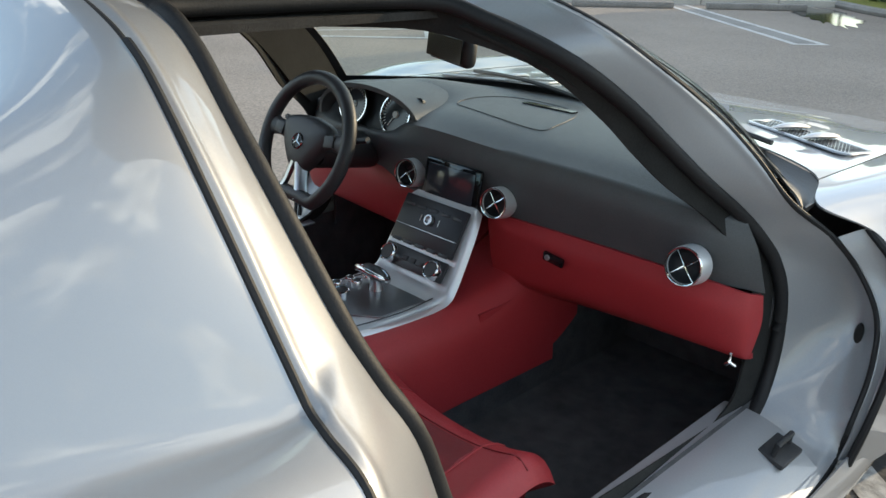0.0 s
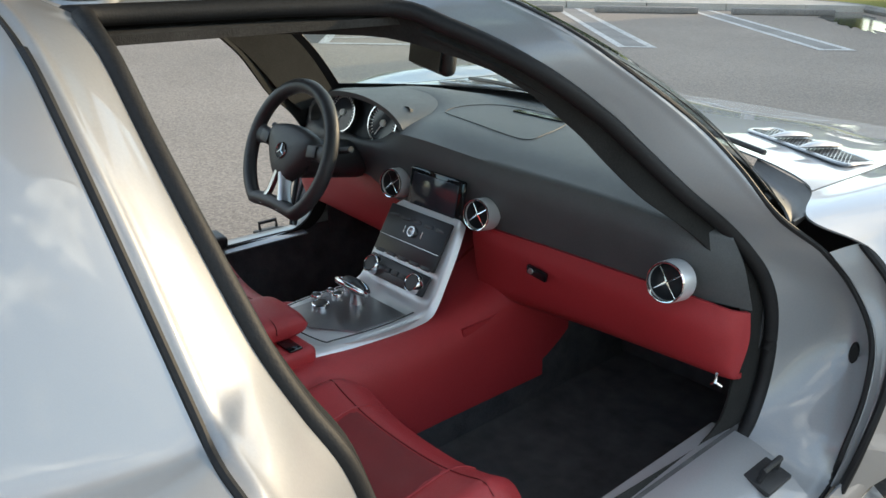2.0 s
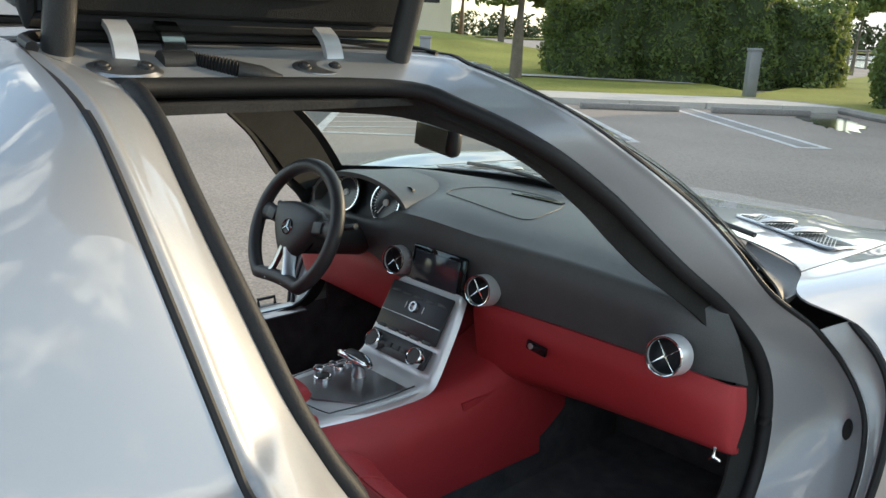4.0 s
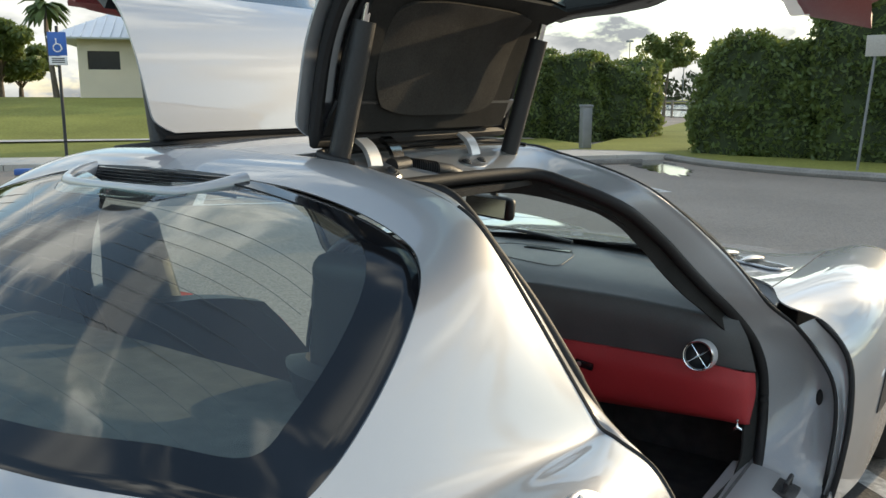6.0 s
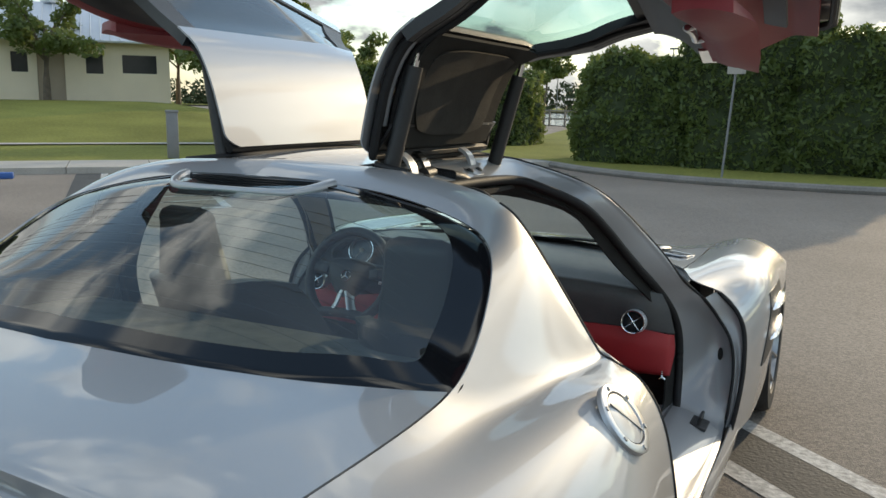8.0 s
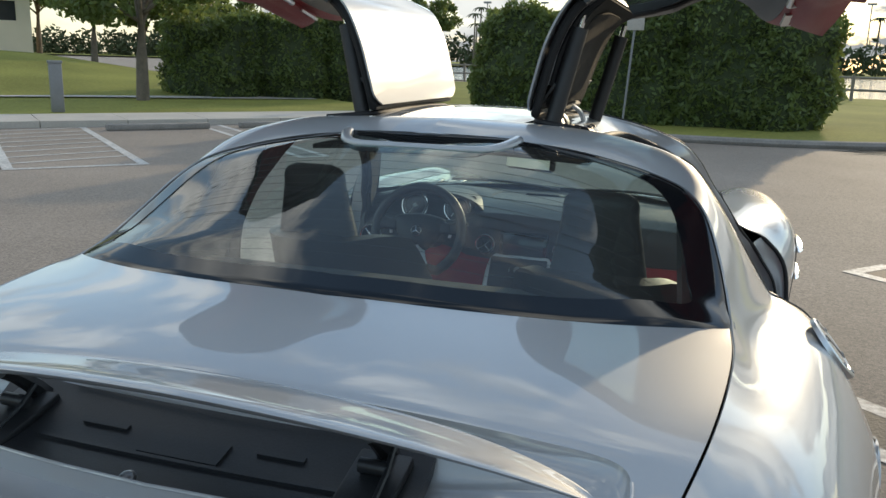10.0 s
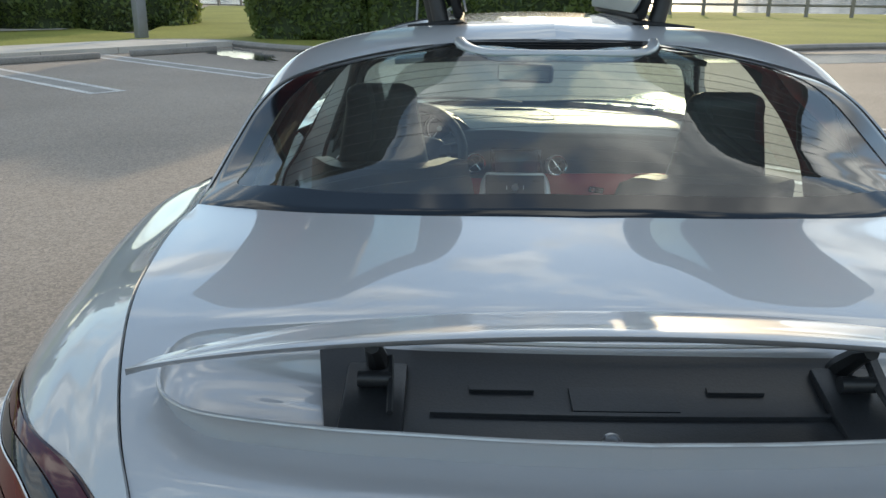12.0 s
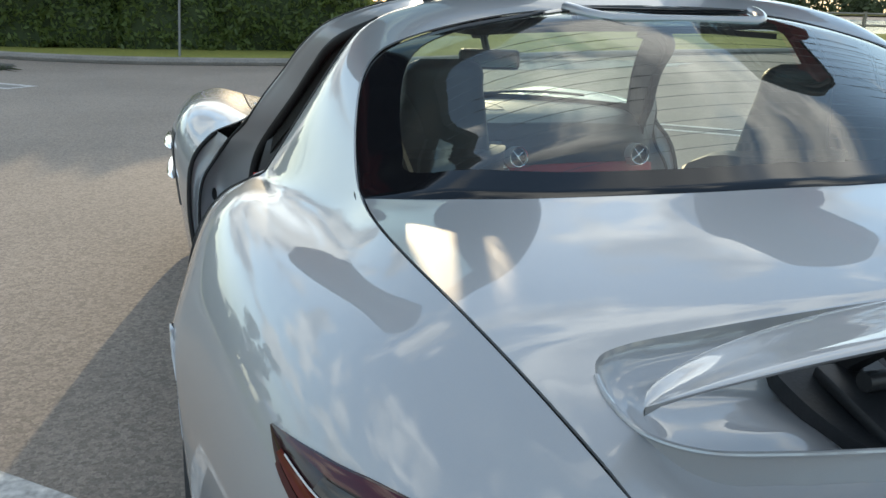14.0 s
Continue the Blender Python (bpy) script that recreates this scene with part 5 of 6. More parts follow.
def shut(s, t, inset=0.0, lift=0.0):
    """Closed door: s from hinge to sill, t from rear to front; lift goes inward."""
    s = s + .021 * (1 - s) ** 5
    f = s * (len(SECTION) - 1)
    x, z = spline(SECTION, s)
    r, q = spline([(a,) for a in REAR], s)[0] + inset, spline([(a,) for a in FORE], s)[0] - inset
    y = r + (q - r) * t
    x2, z2 = spline(SECTION, min(1, s + .01))
    x1, z1 = spline(SECTION, max(0, s - .01))
    n = Vector((-(z2 - z1), (x2 - x1))).normalized()
    x -= .25 * max(0, y + .40) * min(1, max(0, (f - 3) / 3))
    return Vector((x - n.x * lift, y, z - n.y * lift))


DOOR_UP = 79


def swung(p, side):
    a = radians(DOOR_UP)
    dx, dz = p[0] - .205, p[2] - 1.25
    return (side * (.181 + dx * math.cos(a) - dz * math.sin(a)), p[1], 1.25 + dx * math.sin(a) + dz * math.cos(a))


for side in (1, -1):
    door = part("gullwing_door", thicken((sheet(bm := B(), lambda u, v: swung(shut(.345 * u, .5 + (v - .5) * (1 - .13 * max(0, 1 - u * 9) ** 2.4)), side), 40, 30), bm)[1], 0.005), SILVER, car,
                "silver gullwing door raised, red leather inside")
    bm = B()
    sheet(bm, lambda u, v: swung(shut(.66 + .34 * u, .5 + (v - .5) * (1 - .10 * max(0, u * 4 - 3) ** 2)), side), 30, 34)
    part("lower_skin", thicken(bm, 0.005), SILVER, door)
    bm = B()
    sheet(bm, lambda u, v: swung(shut(.345 + .32 * u, .04 + .92 * v, 0, .008), side), 16, 20)
    pane_ob = part("door_glass", bm, GLASS_DOOR, door)
    pane_ob.visible_shadow = False
    for t0, t1 in ((0.0, .085), (.90, 1.0)):
        bm = B()
        sheet(bm, lambda u, v: swung(shut(.30 + .38 * u, t0 + (t1 - t0) * v, 0, .003), side), 20, 3)
        part("window_pillar", thicken(bm, 0.03), BLACK, door)
    for s0, s1 in ((.30, .35), (.645, .675)):
        bm = B()
        sheet(bm, lambda u, v: swung(shut(s0 + (s1 - s0) * u, v, 0, .003), side), 3, 20)
        part("window_rail", thicken(bm, 0.02), BLACK, door)
    # inner edge: dark rim, silver strip, lining
    loop = [(0, 0), (.1, 0), (.2, 0), (.3, 0), (.4, 0), (.5, 0), (.6, 0), (.7, 0), (.8, 0), (.9, 0), (1, .04), (1, .5), (1, .96), (.9, 1), (.8, 1), (.7, 1), (.6, 1), (.5, 1), (.4, 1), (.3, 1), (.2, 1), (.1, 1), (0, 1), (0, .5)]
    def around(u):
        s, t = spline(loop, u, True)
        return min(1, max(0, s)), min(1, max(0, t))
    bm = B()
    tube(bm, [swung(shut(*around(k / 120), .030, .022), side) for k in range(120)], .012, 8, True)
    part("door_rim_seal", bm, RUBBER, door)
    bm = B()
    tube(bm, [swung(shut(*around(.03 + .87 * k / 120), .045, .024), side) for k in range(121)], .014, 8, False, .6)
    part("inner_frame", bm, SILVER_JAMB, door)
    bm = B()
    tube(bm, [swung(shut(*around(.03 + .86 * k / 120), .074, .034), side) for k in range(121)], .010, 8)
    part("inner_seal", bm, RUBBER, door)
    bm = B()
    sheet(bm, lambda u, v: swung(shut(.02 + .330 * u, v, .07, .032 + .012 * math.sin(u * 3.14)), side), 16, 16)
    part("roof_lining", thicken(bm, 0.01), PILLAR, door)
    bm = B()
    sheet(bm, lambda u, v: swung(shut(.002 + .075 * u, .07 + .86 * v, 0, .014 + .03 * u), side), 6, 16)
    part("hinge_edge", thicken(bm, 0.006), BLACK, door)
    bm = B()
    def cushion(u, v):
        a, b = 2 * u - 1, 2 * v - 1
        a, b = a * (1 - .13 * abs(b) ** 4), b * (1 - .13 * abs(a) ** 4)
        return swung(shut(.185 + .135 * a, .5 + .385 * b, .07, .048 + .007 * (1 - a ** 4) * (1 - b ** 4)), side)
    sheet(bm, cushion, 20, 20)
    part("lining_panel", thicken(bm, 0.006), SUEDE, door)
    bm = B()
    def trim(u, v):
        d = .055 + .20 * math.sin(min(1, u * 1.15) * 3.14) ** 1.5 * (1 - .35 * abs(2 * v - 1) ** 3)
        return swung(shut(.665 + .32 * u, v, .06, d), side)
    sheet(bm, lambda u, v: trim(.33 + .67 * u, v), 22, 26)
    part("inner_panel", thicken(bm, 0.008), RED_DOOR_SHADED, door, "red leather door panel")
    bm = B()
    sheet(bm, lambda u, v: trim(.33 * u, v), 10, 26)
    part("upper_panel", thicken(bm, 0.008), BLACK, door, "black upper door panel")
    bm = B()
    sheet(bm, lambda u, v: swung(shut(.79 + .12 * u, .20 + .55 * v, 0, .240 + .04 * math.sin(u * 3.14) * math.sin(v * 3.14) ** .5), side), 8, 12)
    part("armrest", thicken(bm, 0.03), RED_DOOR_SHADED, door)
    bm = B()
    pth = [(.72, .50), (.72, .58), (.76, .60), (.80, .58), (.80, .50), (.76, .48)]
    tube(bm, [swung(shut(*spline(pth, k / 30, True), 0, .262), side) for k in range(30)], .009, 8, True)
    part("door_handle", bm, ALU, door, "aluminium inner door handle")
    bm = B()
    sheet(bm, lambda u, v: swung(shut(.745 + .05 * u, .66 + .09 * v, 0, .262), side), 4, 6)
    part("switch_plate", thicken(bm, 0.008), ALU, door)
    bm = B()
    sheet(bm, lambda u, v: swung(shut(.90 + .05 * u, .25 + .5 * v, 0, .120), side), 4, 10)
    part("pocket", thicken(bm, 0.01), BLACK, door)
    # gas struts
    for a, b in ((Vector((.245, -.982, 1.205)), Vector((.312, -.965, 1.50))), (Vector((.272, -.45, 1.175)), Vector((.352, -.425, 1.500)))):
        a.x, b.x = a.x * side, b.x * side
        bm = B()
        tube(bm, [tuple(a), tuple(a.lerp(b, .9))], .020, 12)
        strut = part("gas_strut", bm, BLACK, door)
        bm = B()
        tube(bm, [tuple(a.lerp(b, .85)), tuple(b)], .008, 10)
        part("strut_rod", bm, CHROME, strut)

# ---- windscreen ----
SCREEN_TOP = [(0, -.235, 1.232), (.15, -.24, 1.228), (.3, -.26, 1.215), (.42, -.285, 1.192), (.515, -.29, 1.16)]
SCREEN_LOW = [(0, .47, .855), (.2, .455, .855), (.4, .40, .85), (.58, .28, .845), (.72, .12, .845)]


def screen_f(u, v):
    a, b = spline(SCREEN_TOP, v), spline(SCREEN_LOW, v)
    k = math.sin(math.pi * u) * .025
    return (a[0] + (b[0] - a[0]) * u, a[1] + (b[1] - a[1]) * u + k, a[2] + (b[2] - a[2]) * u + k)


bm, bf = B(), B()
for side in (1, -1):
    sheet(bm, screen_f, 16, 20, side)
    sheet(bf, lambda u, v: tuple(Vector(screen_f(.0 + .09 * u, v)) + Vector((0, -.004, -.004))), 2, 20, side)
    sheet(bf, lambda u, v: tuple(Vector(screen_f(u, .93 + .07 * v)) + Vector((0, -.004, -.004))), 16, 2, side)
    sheet(bf, lambda u, v: tuple(Vector(screen_f(.95 + .05 * u, v)) + Vector((0, -.004, -.004))), 2, 20, side)
bmesh.ops.remove_doubles(bm, verts=bm.verts[:], dist=0.001)
for side in (1, -1):
    bt = B()
    sheet(bt, lambda u, v: tuple(Vector(spline(INNER, (25.2 - 5.0 * u) / 27, True)).lerp(Vector(screen_f(min(1, u * 1.0), .965)), v) + Vector((-.026 + .010 * v, -.012, -.016))), 24, 5, side)
    part("pillar_trim", thicken(bt, 0.006), PILLAR, car)
windscreen = part("windscreen", bm, GLASS_FRONT, car, "raked windscreen")
windscreen.visible_shadow = False
part("screen_border", thicken(bf, 0.002), BLACK, windscreen)
# cowl and wipers
bm = B()
sheet(bm, lambda u, v: (-.69 + 1.38 * v, .14 + .35 * (1 - (2 * v - 1) ** 2) + .06 * u, .835 - .012 * u), 4, 30)
part("cowl_panel", thicken(bm, 0.01), BLACK, car)
for x0, x1 in ((-.45, .05), (.15, .58)):
    bm = B()
    tube(bm, [(x0 + (x1 - x0) * k / 10, .47 - .10 * k / 10 + (.0 if x0 < 0 else -.05), .872 + .012 * math.sin(k / 10 * 3.14)) for k in range(11)], .006, 6)
    part("wiper", bm, BLACK, car)
bm = B()
box(bm, (.20, .035, .065), pose(.02, -.10, 1.040, -6, 0, -20), .016, 3)
mirror = part("rear_view_mirror", bm, BLACK, car, "black inside mirror")
bm = B()
box(bm, (.18, .002, .05), pose(.0134, -.1182, 1.0420, -6, 0, -20))
part("mirror_face", bm, DARK_CHROME, mirror)
bm = B()
tube(bm, [(.02, -.085, 1.05), (.015, -.06, 1.10), (.01, -.04, 1.135)], .012, 8)
box(bm, (.06, .10, .03), pose(.01, -.06, 1.135, -28), .01)
part("mirror_stem", bm, BLACK, mirror)

# ---- the car: cabin ----
bm = B()
box(bm, (1.5, 1.9, .02), pose(0, -.25, .17))
part("cabin_floor", bm, CARPET, car)
bm = B()
box(bm, (1.46, .02, .62), pose(0, .52, .45))
part("firewall", bm, CARPET, car)
for side in (1, -1):
    bm = B()
    sheet(bm, lambda u, v: (.70 + .05 * v * v, -.98 + 1.5 * u, .18 + .23 * v), 6, 6, side)
    part("side_lining", thicken(bm, 0.01), CARPET, car)
    bm = B()
    sheet(bm, lambda u, v: (.72 + .01 * v, .12 + .42 * u, .38 + .28 * v), 4, 4, side)
    part("kick_panel", thicken(bm, 0.01), CARPET, car)
    bm = B()
    sheet(bm, lambda u, v: (.70 - .09 * u - .04 * u * (1 - v), -.99 - .56 * v, .80 + .30 * u * (1 - .45 * v) - .02 * v), 10, 10, side)
    part("pillar_trim", thicken(bm, 0.01), PILLAR, car)
bm = B()
sheet(bm, lambda u, v: (-.72 + 1.44 * v, -1.02 - .06 * u, .18 + .64 * u), 6, 6)
part("rear_bulkhead", thicken(bm, 0.015), CARPET, car)
bm = B()
sheet(bm, lambda u, v: (-.71 + 1.42 * v, -1.06 - .62 * u, .835 + .06 * u), 6, 6)
part("parcel_shelf", thicken(bm, 0.015), SHELF, car, "grey carpeted parcel shelf")

bm = B()
box(bm, (.075, .42, .042), pose(-.742, -.445, .447, -3, 6), .014, 3)
part("sill_cover", bm, BLACK, car, "black padded cover on the driver's sill")

# dashboard
DASH_TOP = [
    [(-.68, .03, .795), (-.55, .0, .80), (-.36, .02, .765), (-.15, -.05, .83), (.15, -.04, .82), (.4, -.03, .815), (.62, -.02, .80), (.692, .02, .787)],
    [(-.665, .08, .835), (-.55, .06, .86), (-.36, .06, .80), (-.15, .06, .857), (.15, .06, .850), (.4, .06, .842), (.62, .06, .83), (.67, .07, .82)],
    [(-.655, .14, .845), (-.55, .18, .862), (-.36, .17, .885), (-.15, .22, .862), (.15, .22, .86), (.4, .2, .853), (.6, .17, .845), (.66, .12, .835)],
    [(-.66, .20, .838), (-.55, .30, .845), (-.36, .40, .85), (-.15, .45, .852), (.15, .45, .852), (.36, .40, .85), (.56, .29, .845), (.66, .2, .838)],
]
DASH_FACE = [
    [(-.68, .03, .795), (-.55, .0, .80), (-.36, .02, .765), (-.15, -.05, .83), (.15, -.04, .82), (.4, -.03, .815), (.62, -.02, .80), (.692, .02, .787)],
    [(-.70, .03, .74), (-.55, -.03, .76), (-.36, -.05, .78), (-.15, -.055, .77), (.15, -.05, .765), (.4, -.04, .76), (.62, -.03, .755), (.717, .03, .735)],
    [(-.72, .04, .67), (-.55, -.01, .67), (-.36, .0, .66), (-.15, -.03, .65), (.15, -.03, .655), (.4, -.02, .665), (.62, -.012, .665), (.738, .04, .655)],
]
bm = B()
sheet(bm, lambda u, v: net(DASH_TOP, u, v), 24, 60)
sheet(bm, lambda u, v: net(DASH_FACE, u, v), 16, 60)
bmesh.ops.remove_doubles(bm, verts=bm.verts[:], dist=0.003)
dash = part("dashboard", thicken(bm, 0.01), DASH, car, "black leather dashboard over red lower panels", 60)
GRILLE = [(.45, .42), (.75, .425), (.80, .49), (.72, .55), (.5, .57), (.36, .555)]
bm = B()
tube(bm, [tuple(Vector(net(DASH_TOP, *spline(GRILLE, k / 48, True))) + Vector((0, 0, .001))) for k in range(48)], .0009, 6, True)
part("speaker_rim", bm, BLACK, dash)
bm = B()
sheet(bm, lambda u, v: tuple(Vector(net(DASH_TOP, .715 + .035 * u, .47 + .075 * v)) + Vector((0, 0, .004))), 4, 10)
part("speaker_slot", thicken(bm, 0.004), BLACK_GLOSS, dash)
bm = B()
GLOVE = [
    [(.10, -.045, .67), (.3, -.035, .672), (.5, -.03, .672), (.64, -.02, .67), (.712, .0, .66), (.736, .04, .65)],
    [(.10, -.04, .62), (.3, -.035, .615), (.5, -.03, .61), (.64, -.025, .61), (.718, .0, .60), (.740, .045, .59)],
    [(.10, -.01, .50), (.3, .0, .515), (.5, .005, .52), (.64, .005, .525), (.715, .02, .52), (.73, .045, .515)],
    [(.10, .06, .45), (.3, .06, .47), (.5, .06, .485), (.64, .06, .495), (.71, .06, .50), (.725, .07, .50)],
]
sheet(bm, lambda u, v: net(GLOVE, u, v), 20, 40)
part("glove_panel", thicken(bm, 0.01), RED, dash, "red leather glovebox panel")
bm = B()
sheet(bm, lambda u, v: (lambda p: (-p[0] - .0, p[1] + .02, p[2] + .01))(net(GLOVE, u * .8, v)), 16, 30)
part("knee_panel", thicken(bm, 0.01), RED, dash, "red leather knee panel")
bm = B()
box(bm, (.055, .01, .022), pose(.30, -.046, .612, 4, 8, 2), .004)
lock = part("glovebox_lock", bm, BLACK_GLOSS, dash)
bm = B()
lathe(bm, [(0, .003), (.006, .003), (.007, 0)], facing((.287, -.052, .614), (0, -1, 0)), 14)
part("key_slot", bm, ALU, lock)
bm = B()
tube(bm, [(.712, -.005, .535), (.714, -.008, .515), (.705, -.004, .505)], .004, 6)
tube(bm, [(.714, -.008, .515), (.722, .0, .507)], .003, 6)
part("badge", bm, CHROME, dash)

# round air vents: ring, dark bowl, cross of four blades
for x, y, z, r in ((-.147, -.075, .714, .037), (.147, -.073, .709, .037), (.622, -.062, .703, .040), (-.62, -.06, .705, .040)):
    m = facing((x, y, z), (.12 if x < .4 else .05, -1, .16))
    bm = B()
    lathe(bm, [(r * .84, .004), (r * .87, .011), (r * .92, .012), (r * .97, .006), (r * 1.0, -.03)], m, 36)
    vent = part("air_vent", bm, SATIN, dash, "round aluminium air vent")
    bm = B()
    lathe(bm, [(0, -.020), (r * .5, -.018), (r * .80, -.006), (r * .86, .006)], m, 30)
    part("vent_bowl", bm, TRAY, vent)
    bm = B()
    lathe(bm, [(r * .85, .009), (r * .875, .013), (r * .92, .0135), (r * .945, .010)], m, 36)
    part("vent_ring", bm, CHROME, vent)
    for k in range(4):
        a = k * math.tau / 4 + .62
        bm = B()
        tube(bm, [tuple(m @ Vector((d * r * math.cos(a + .06 * d), d * r * math.sin(a + .06 * d), .004 - .002 * d))) for d in (0, .25, .5, .84)], [.0034, .0020, .0014, .0009], 6)
        part("vent_blade", bm, CHROME, vent)

# centre screen and stack
bm = B()
box(bm, (.185, .012, .105), pose(-.0, -.068, .716, -10), .006)
screen_ob = part("screen", bm, BLACK_GLOSS, dash)
bm = B()
box(bm, (.155, .003, .082), pose(-.0, -.0755, .717, -10), .001)
part("screen_face", bm, SCREEN, screen_ob)

# centre console in red leather
CONSOLE = [(.0, .49), (.10, .488), (.15, .475), (.178, .43), (.185, .34), (.19, .26)]
bm = B()
for side in (1, -1):
    def console(u, v):
        x, z = spline(CONSOLE, v)
        y = -1.0 + 1.12 * u
        rise = .10 * max(0, (u - .74) / .26) ** 1.6
        return (x + .02 * max(0, u - .7), y, z + rise * (1 if z > .3 else 0) * min(1, (z - .18) / .25) - .015 * max(0, .35 - u))
    sheet(bm, console, 36, 20, side)
bmesh.ops.remove_doubles(bm, verts=bm.verts[:], dist=0.001)
console_ob = part("centre_console", thicken(bm, 0.008), RED, car, "red leather centre console", 60)
for side in (1, -1):
    bm = B()
    sheet(bm, lambda u, v: (.186 + .01 * u - .01 * v, -.14 + .35 * u, .26 + .10 * u ** 3 + (.20 + .02 * u) * v), 14, 10, side)
    part("console_cheek", thicken(bm, 0.008), RED, console_ob)
bm = B()
box(bm, (.35, 1.5, .28), pose(0, -.25, .30), .02)
part("tunnel", bm, CARPET, console_ob)

# stack plate: sloping aluminium frame with dark panels
st_m = Matrix.Translation((-.005, -.145, .60)) @ Matrix.Rotation(radians(-30), 4, "X")
FASCIA = [(-.086, .694), (-.118, .640), (-.150, .584), (-.182, .530), (-.205, .508), (-.245, .500), (-.34, .4985), (-.42, .4975), (-.49, .496)]
FASCIA_W = [(.120,), (.130,), (.134,), (.137,), (.139,), (.139,), (.137,), (.131,), (.120,)]


def fascia(u, v):
    y, z = spline(FASCIA, u)
    w, k = spline(FASCIA_W, u)[0], 2 * v - 1
    roll = max(0, abs(k) - .86) / .14
    near = max(0, 1 - u * 14)
    drop = .016 * roll ** 2 + .010 * near ** 2
    return (w * (k - .02 * math.copysign(roll ** 2, k) - .06 * k * near ** 2) - .003, y + drop * .5, z - drop)


bm = B()
sheet(bm, fascia, 60, 40)
stack = part("stack_frame", thicken(bm, 0.012), SATIN, console_ob, "sweeping aluminium frame of the centre stack", 60)
bm = B()
box(bm, (.212, .010, .116), st_m @ pose(0, -.0045, .030), .004)
part("radio_panel", bm, SCREEN_PANEL, stack)
bm = B()
box(bm, (.205, .004, .0012), st_m @ pose(0, -.0098, .012))
part("radio_line", bm, ALU, stack)
for k in range(5):
    for j in range(2):
        bm = B()
        box(bm, (.030, .0016, .009), st_m @ pose(-.08 + .04 * k, -.0095, .065 - .016 * j - (.075 if j else 0) + .0), .001)
        part("radio_key", bm, SCREEN_PANEL, stack)
bm = B()
lathe(bm, [(0, .004), (.008, .004), (.0085, .010), (.0125, .010), (.0135, 0)], st_m @ facing((0, -.008, .04), (0, -1, 0)), 22)
part("volume_knob", bm, ALU, stack)
for x in (-.03, .03):
    bm = B()
    box(bm, (.0016, .003, .016), st_m @ pose(x, -.0095, .04))
    part("key_mark", bm, SIGN_WHITE, stack)
bm = B()
box(bm, (.21, .010, .05), st_m @ pose(0, -.007, -.063, -6), .004)
part("climate_panel", bm, SCREEN_PANEL, stack)
for x in (-.075, .075):
    bm = B()
    km = st_m @ facing((x, -.012, -.066), (0, -1, .1))
    lathe(bm, [(0, .016), (.017, .016), (.0185, .012)], km, 28)
    knob = part("climate_knob", bm, BLACK, stack)
    bm = B()
    lathe(bm, [(.0185, .016), (.0200, .0172), (.0215, .016), (.0230, .010), (.0240, 0)], km, 28)
    part("knob_ring", bm, CHROME, knob)
for k in range(3):
    bm = B()
    box(bm, (.02, .004, .012), st_m @ pose(-.027 + .027 * k, -.0125, -.063, -6), .001)
    part("climate_key", bm, BLACK, stack)

# console tray: aluminium plate with shifter and buttons
bm = B()
PLATE = [(.125, -.20), (.13, -.30), (.115, -.42), (.06, -.485), (-.06, -.485), (-.115, -.42), (-.13, -.30), (-.125, -.20)]
bm2 = B()
prism(bm2, [(spline(PLATE, k / 30)[0], spline(PLATE, k / 30)[1]) for k in range(31)], .484, .497)
bmesh.ops.bevel(bm2, geom=[e for e in bm2.edges if all(v.co.z > .49 for v in e.verts)], offset=.004, segments=2, affect="EDGES")
plate = part("shift_plate", bm2, SATIN, console_ob, "brushed aluminium shift plate")
bm = B()
prism(bm, [(x * .80, -.335 + (y + .335) * .80) for x, y in ((.125, -.22), (.12, -.38), (.02, -.46), (-.11, -.46), (-.12, -.22))], .498, .5022)
part("tray_cover", bm, ALU_DARK, plate)
bm = B()
RIMLINE = [(.105, -.225), (.112, -.32), (.100, -.43), (.085, -.455), (-.02, -.468), (-.085, -.455), (-.105, -.40), (-.112, -.30), (-.105, -.225)]
tube(bm, [(*spline(RIMLINE, k / 50), .5035) for k in range(51)], .0014, 6)
part("plate_groove", bm, BLACK, plate)
bm = B()
tube(bm, [(-.02, -.285, .50), (-.02, -.288, .53), (-.015, -.30, .545)], [.018, .012, .011], 10)
lever = part("shift_lever", bm, ALU, plate)
bm = B()
tube(bm, [(-.052, -.302, .546), (-.03, -.305, .556), (.0, -.305, .558), (.022, -.30, .548)], [.010, .019, .019, .010], 12, flat=.7)
part("lever_grip", bm, BLACK, lever)
bm = B()
pth = [(-.056, -.31, .552), (-.03, -.328, .566), (.008, -.334, .568), (.036, -.318, .556), (.032, -.295, .545), (.0, -.285, .552), (-.04, -.288, .552)]
tube(bm, [spline(pth, k / 36, True) for k in range(36)], .0075, 10, True)
part("lever_trim", bm, CHROME, lever)
for x, y, r in ((-.055, -.36, .020), (-.075, -.30, .013), (-.085, -.26, .012), (-.10, -.34, .013), (-.10, -.30, .011)):
    bm = B()
    lathe(bm, [(r * .8, .0105), (r * .9, .011), (r, .009), (r, 0)], Matrix.Translation((x, y, .501)), 22)
    knob = part("console_knob", bm, CHROME, plate)
    bm = B()
    lathe(bm, [(0, .0112), (r * .6, .011), (r * .82, .0095)], Matrix.Translation((x, y, .501)), 20)
    part("knob_cap", bm, BLACK, knob)
bm = B()
box(bm, (.235, .50, .05), pose(.002, -.735, .492), .014, 3)
part("console_box", bm, RED, console_ob)
bm = B()
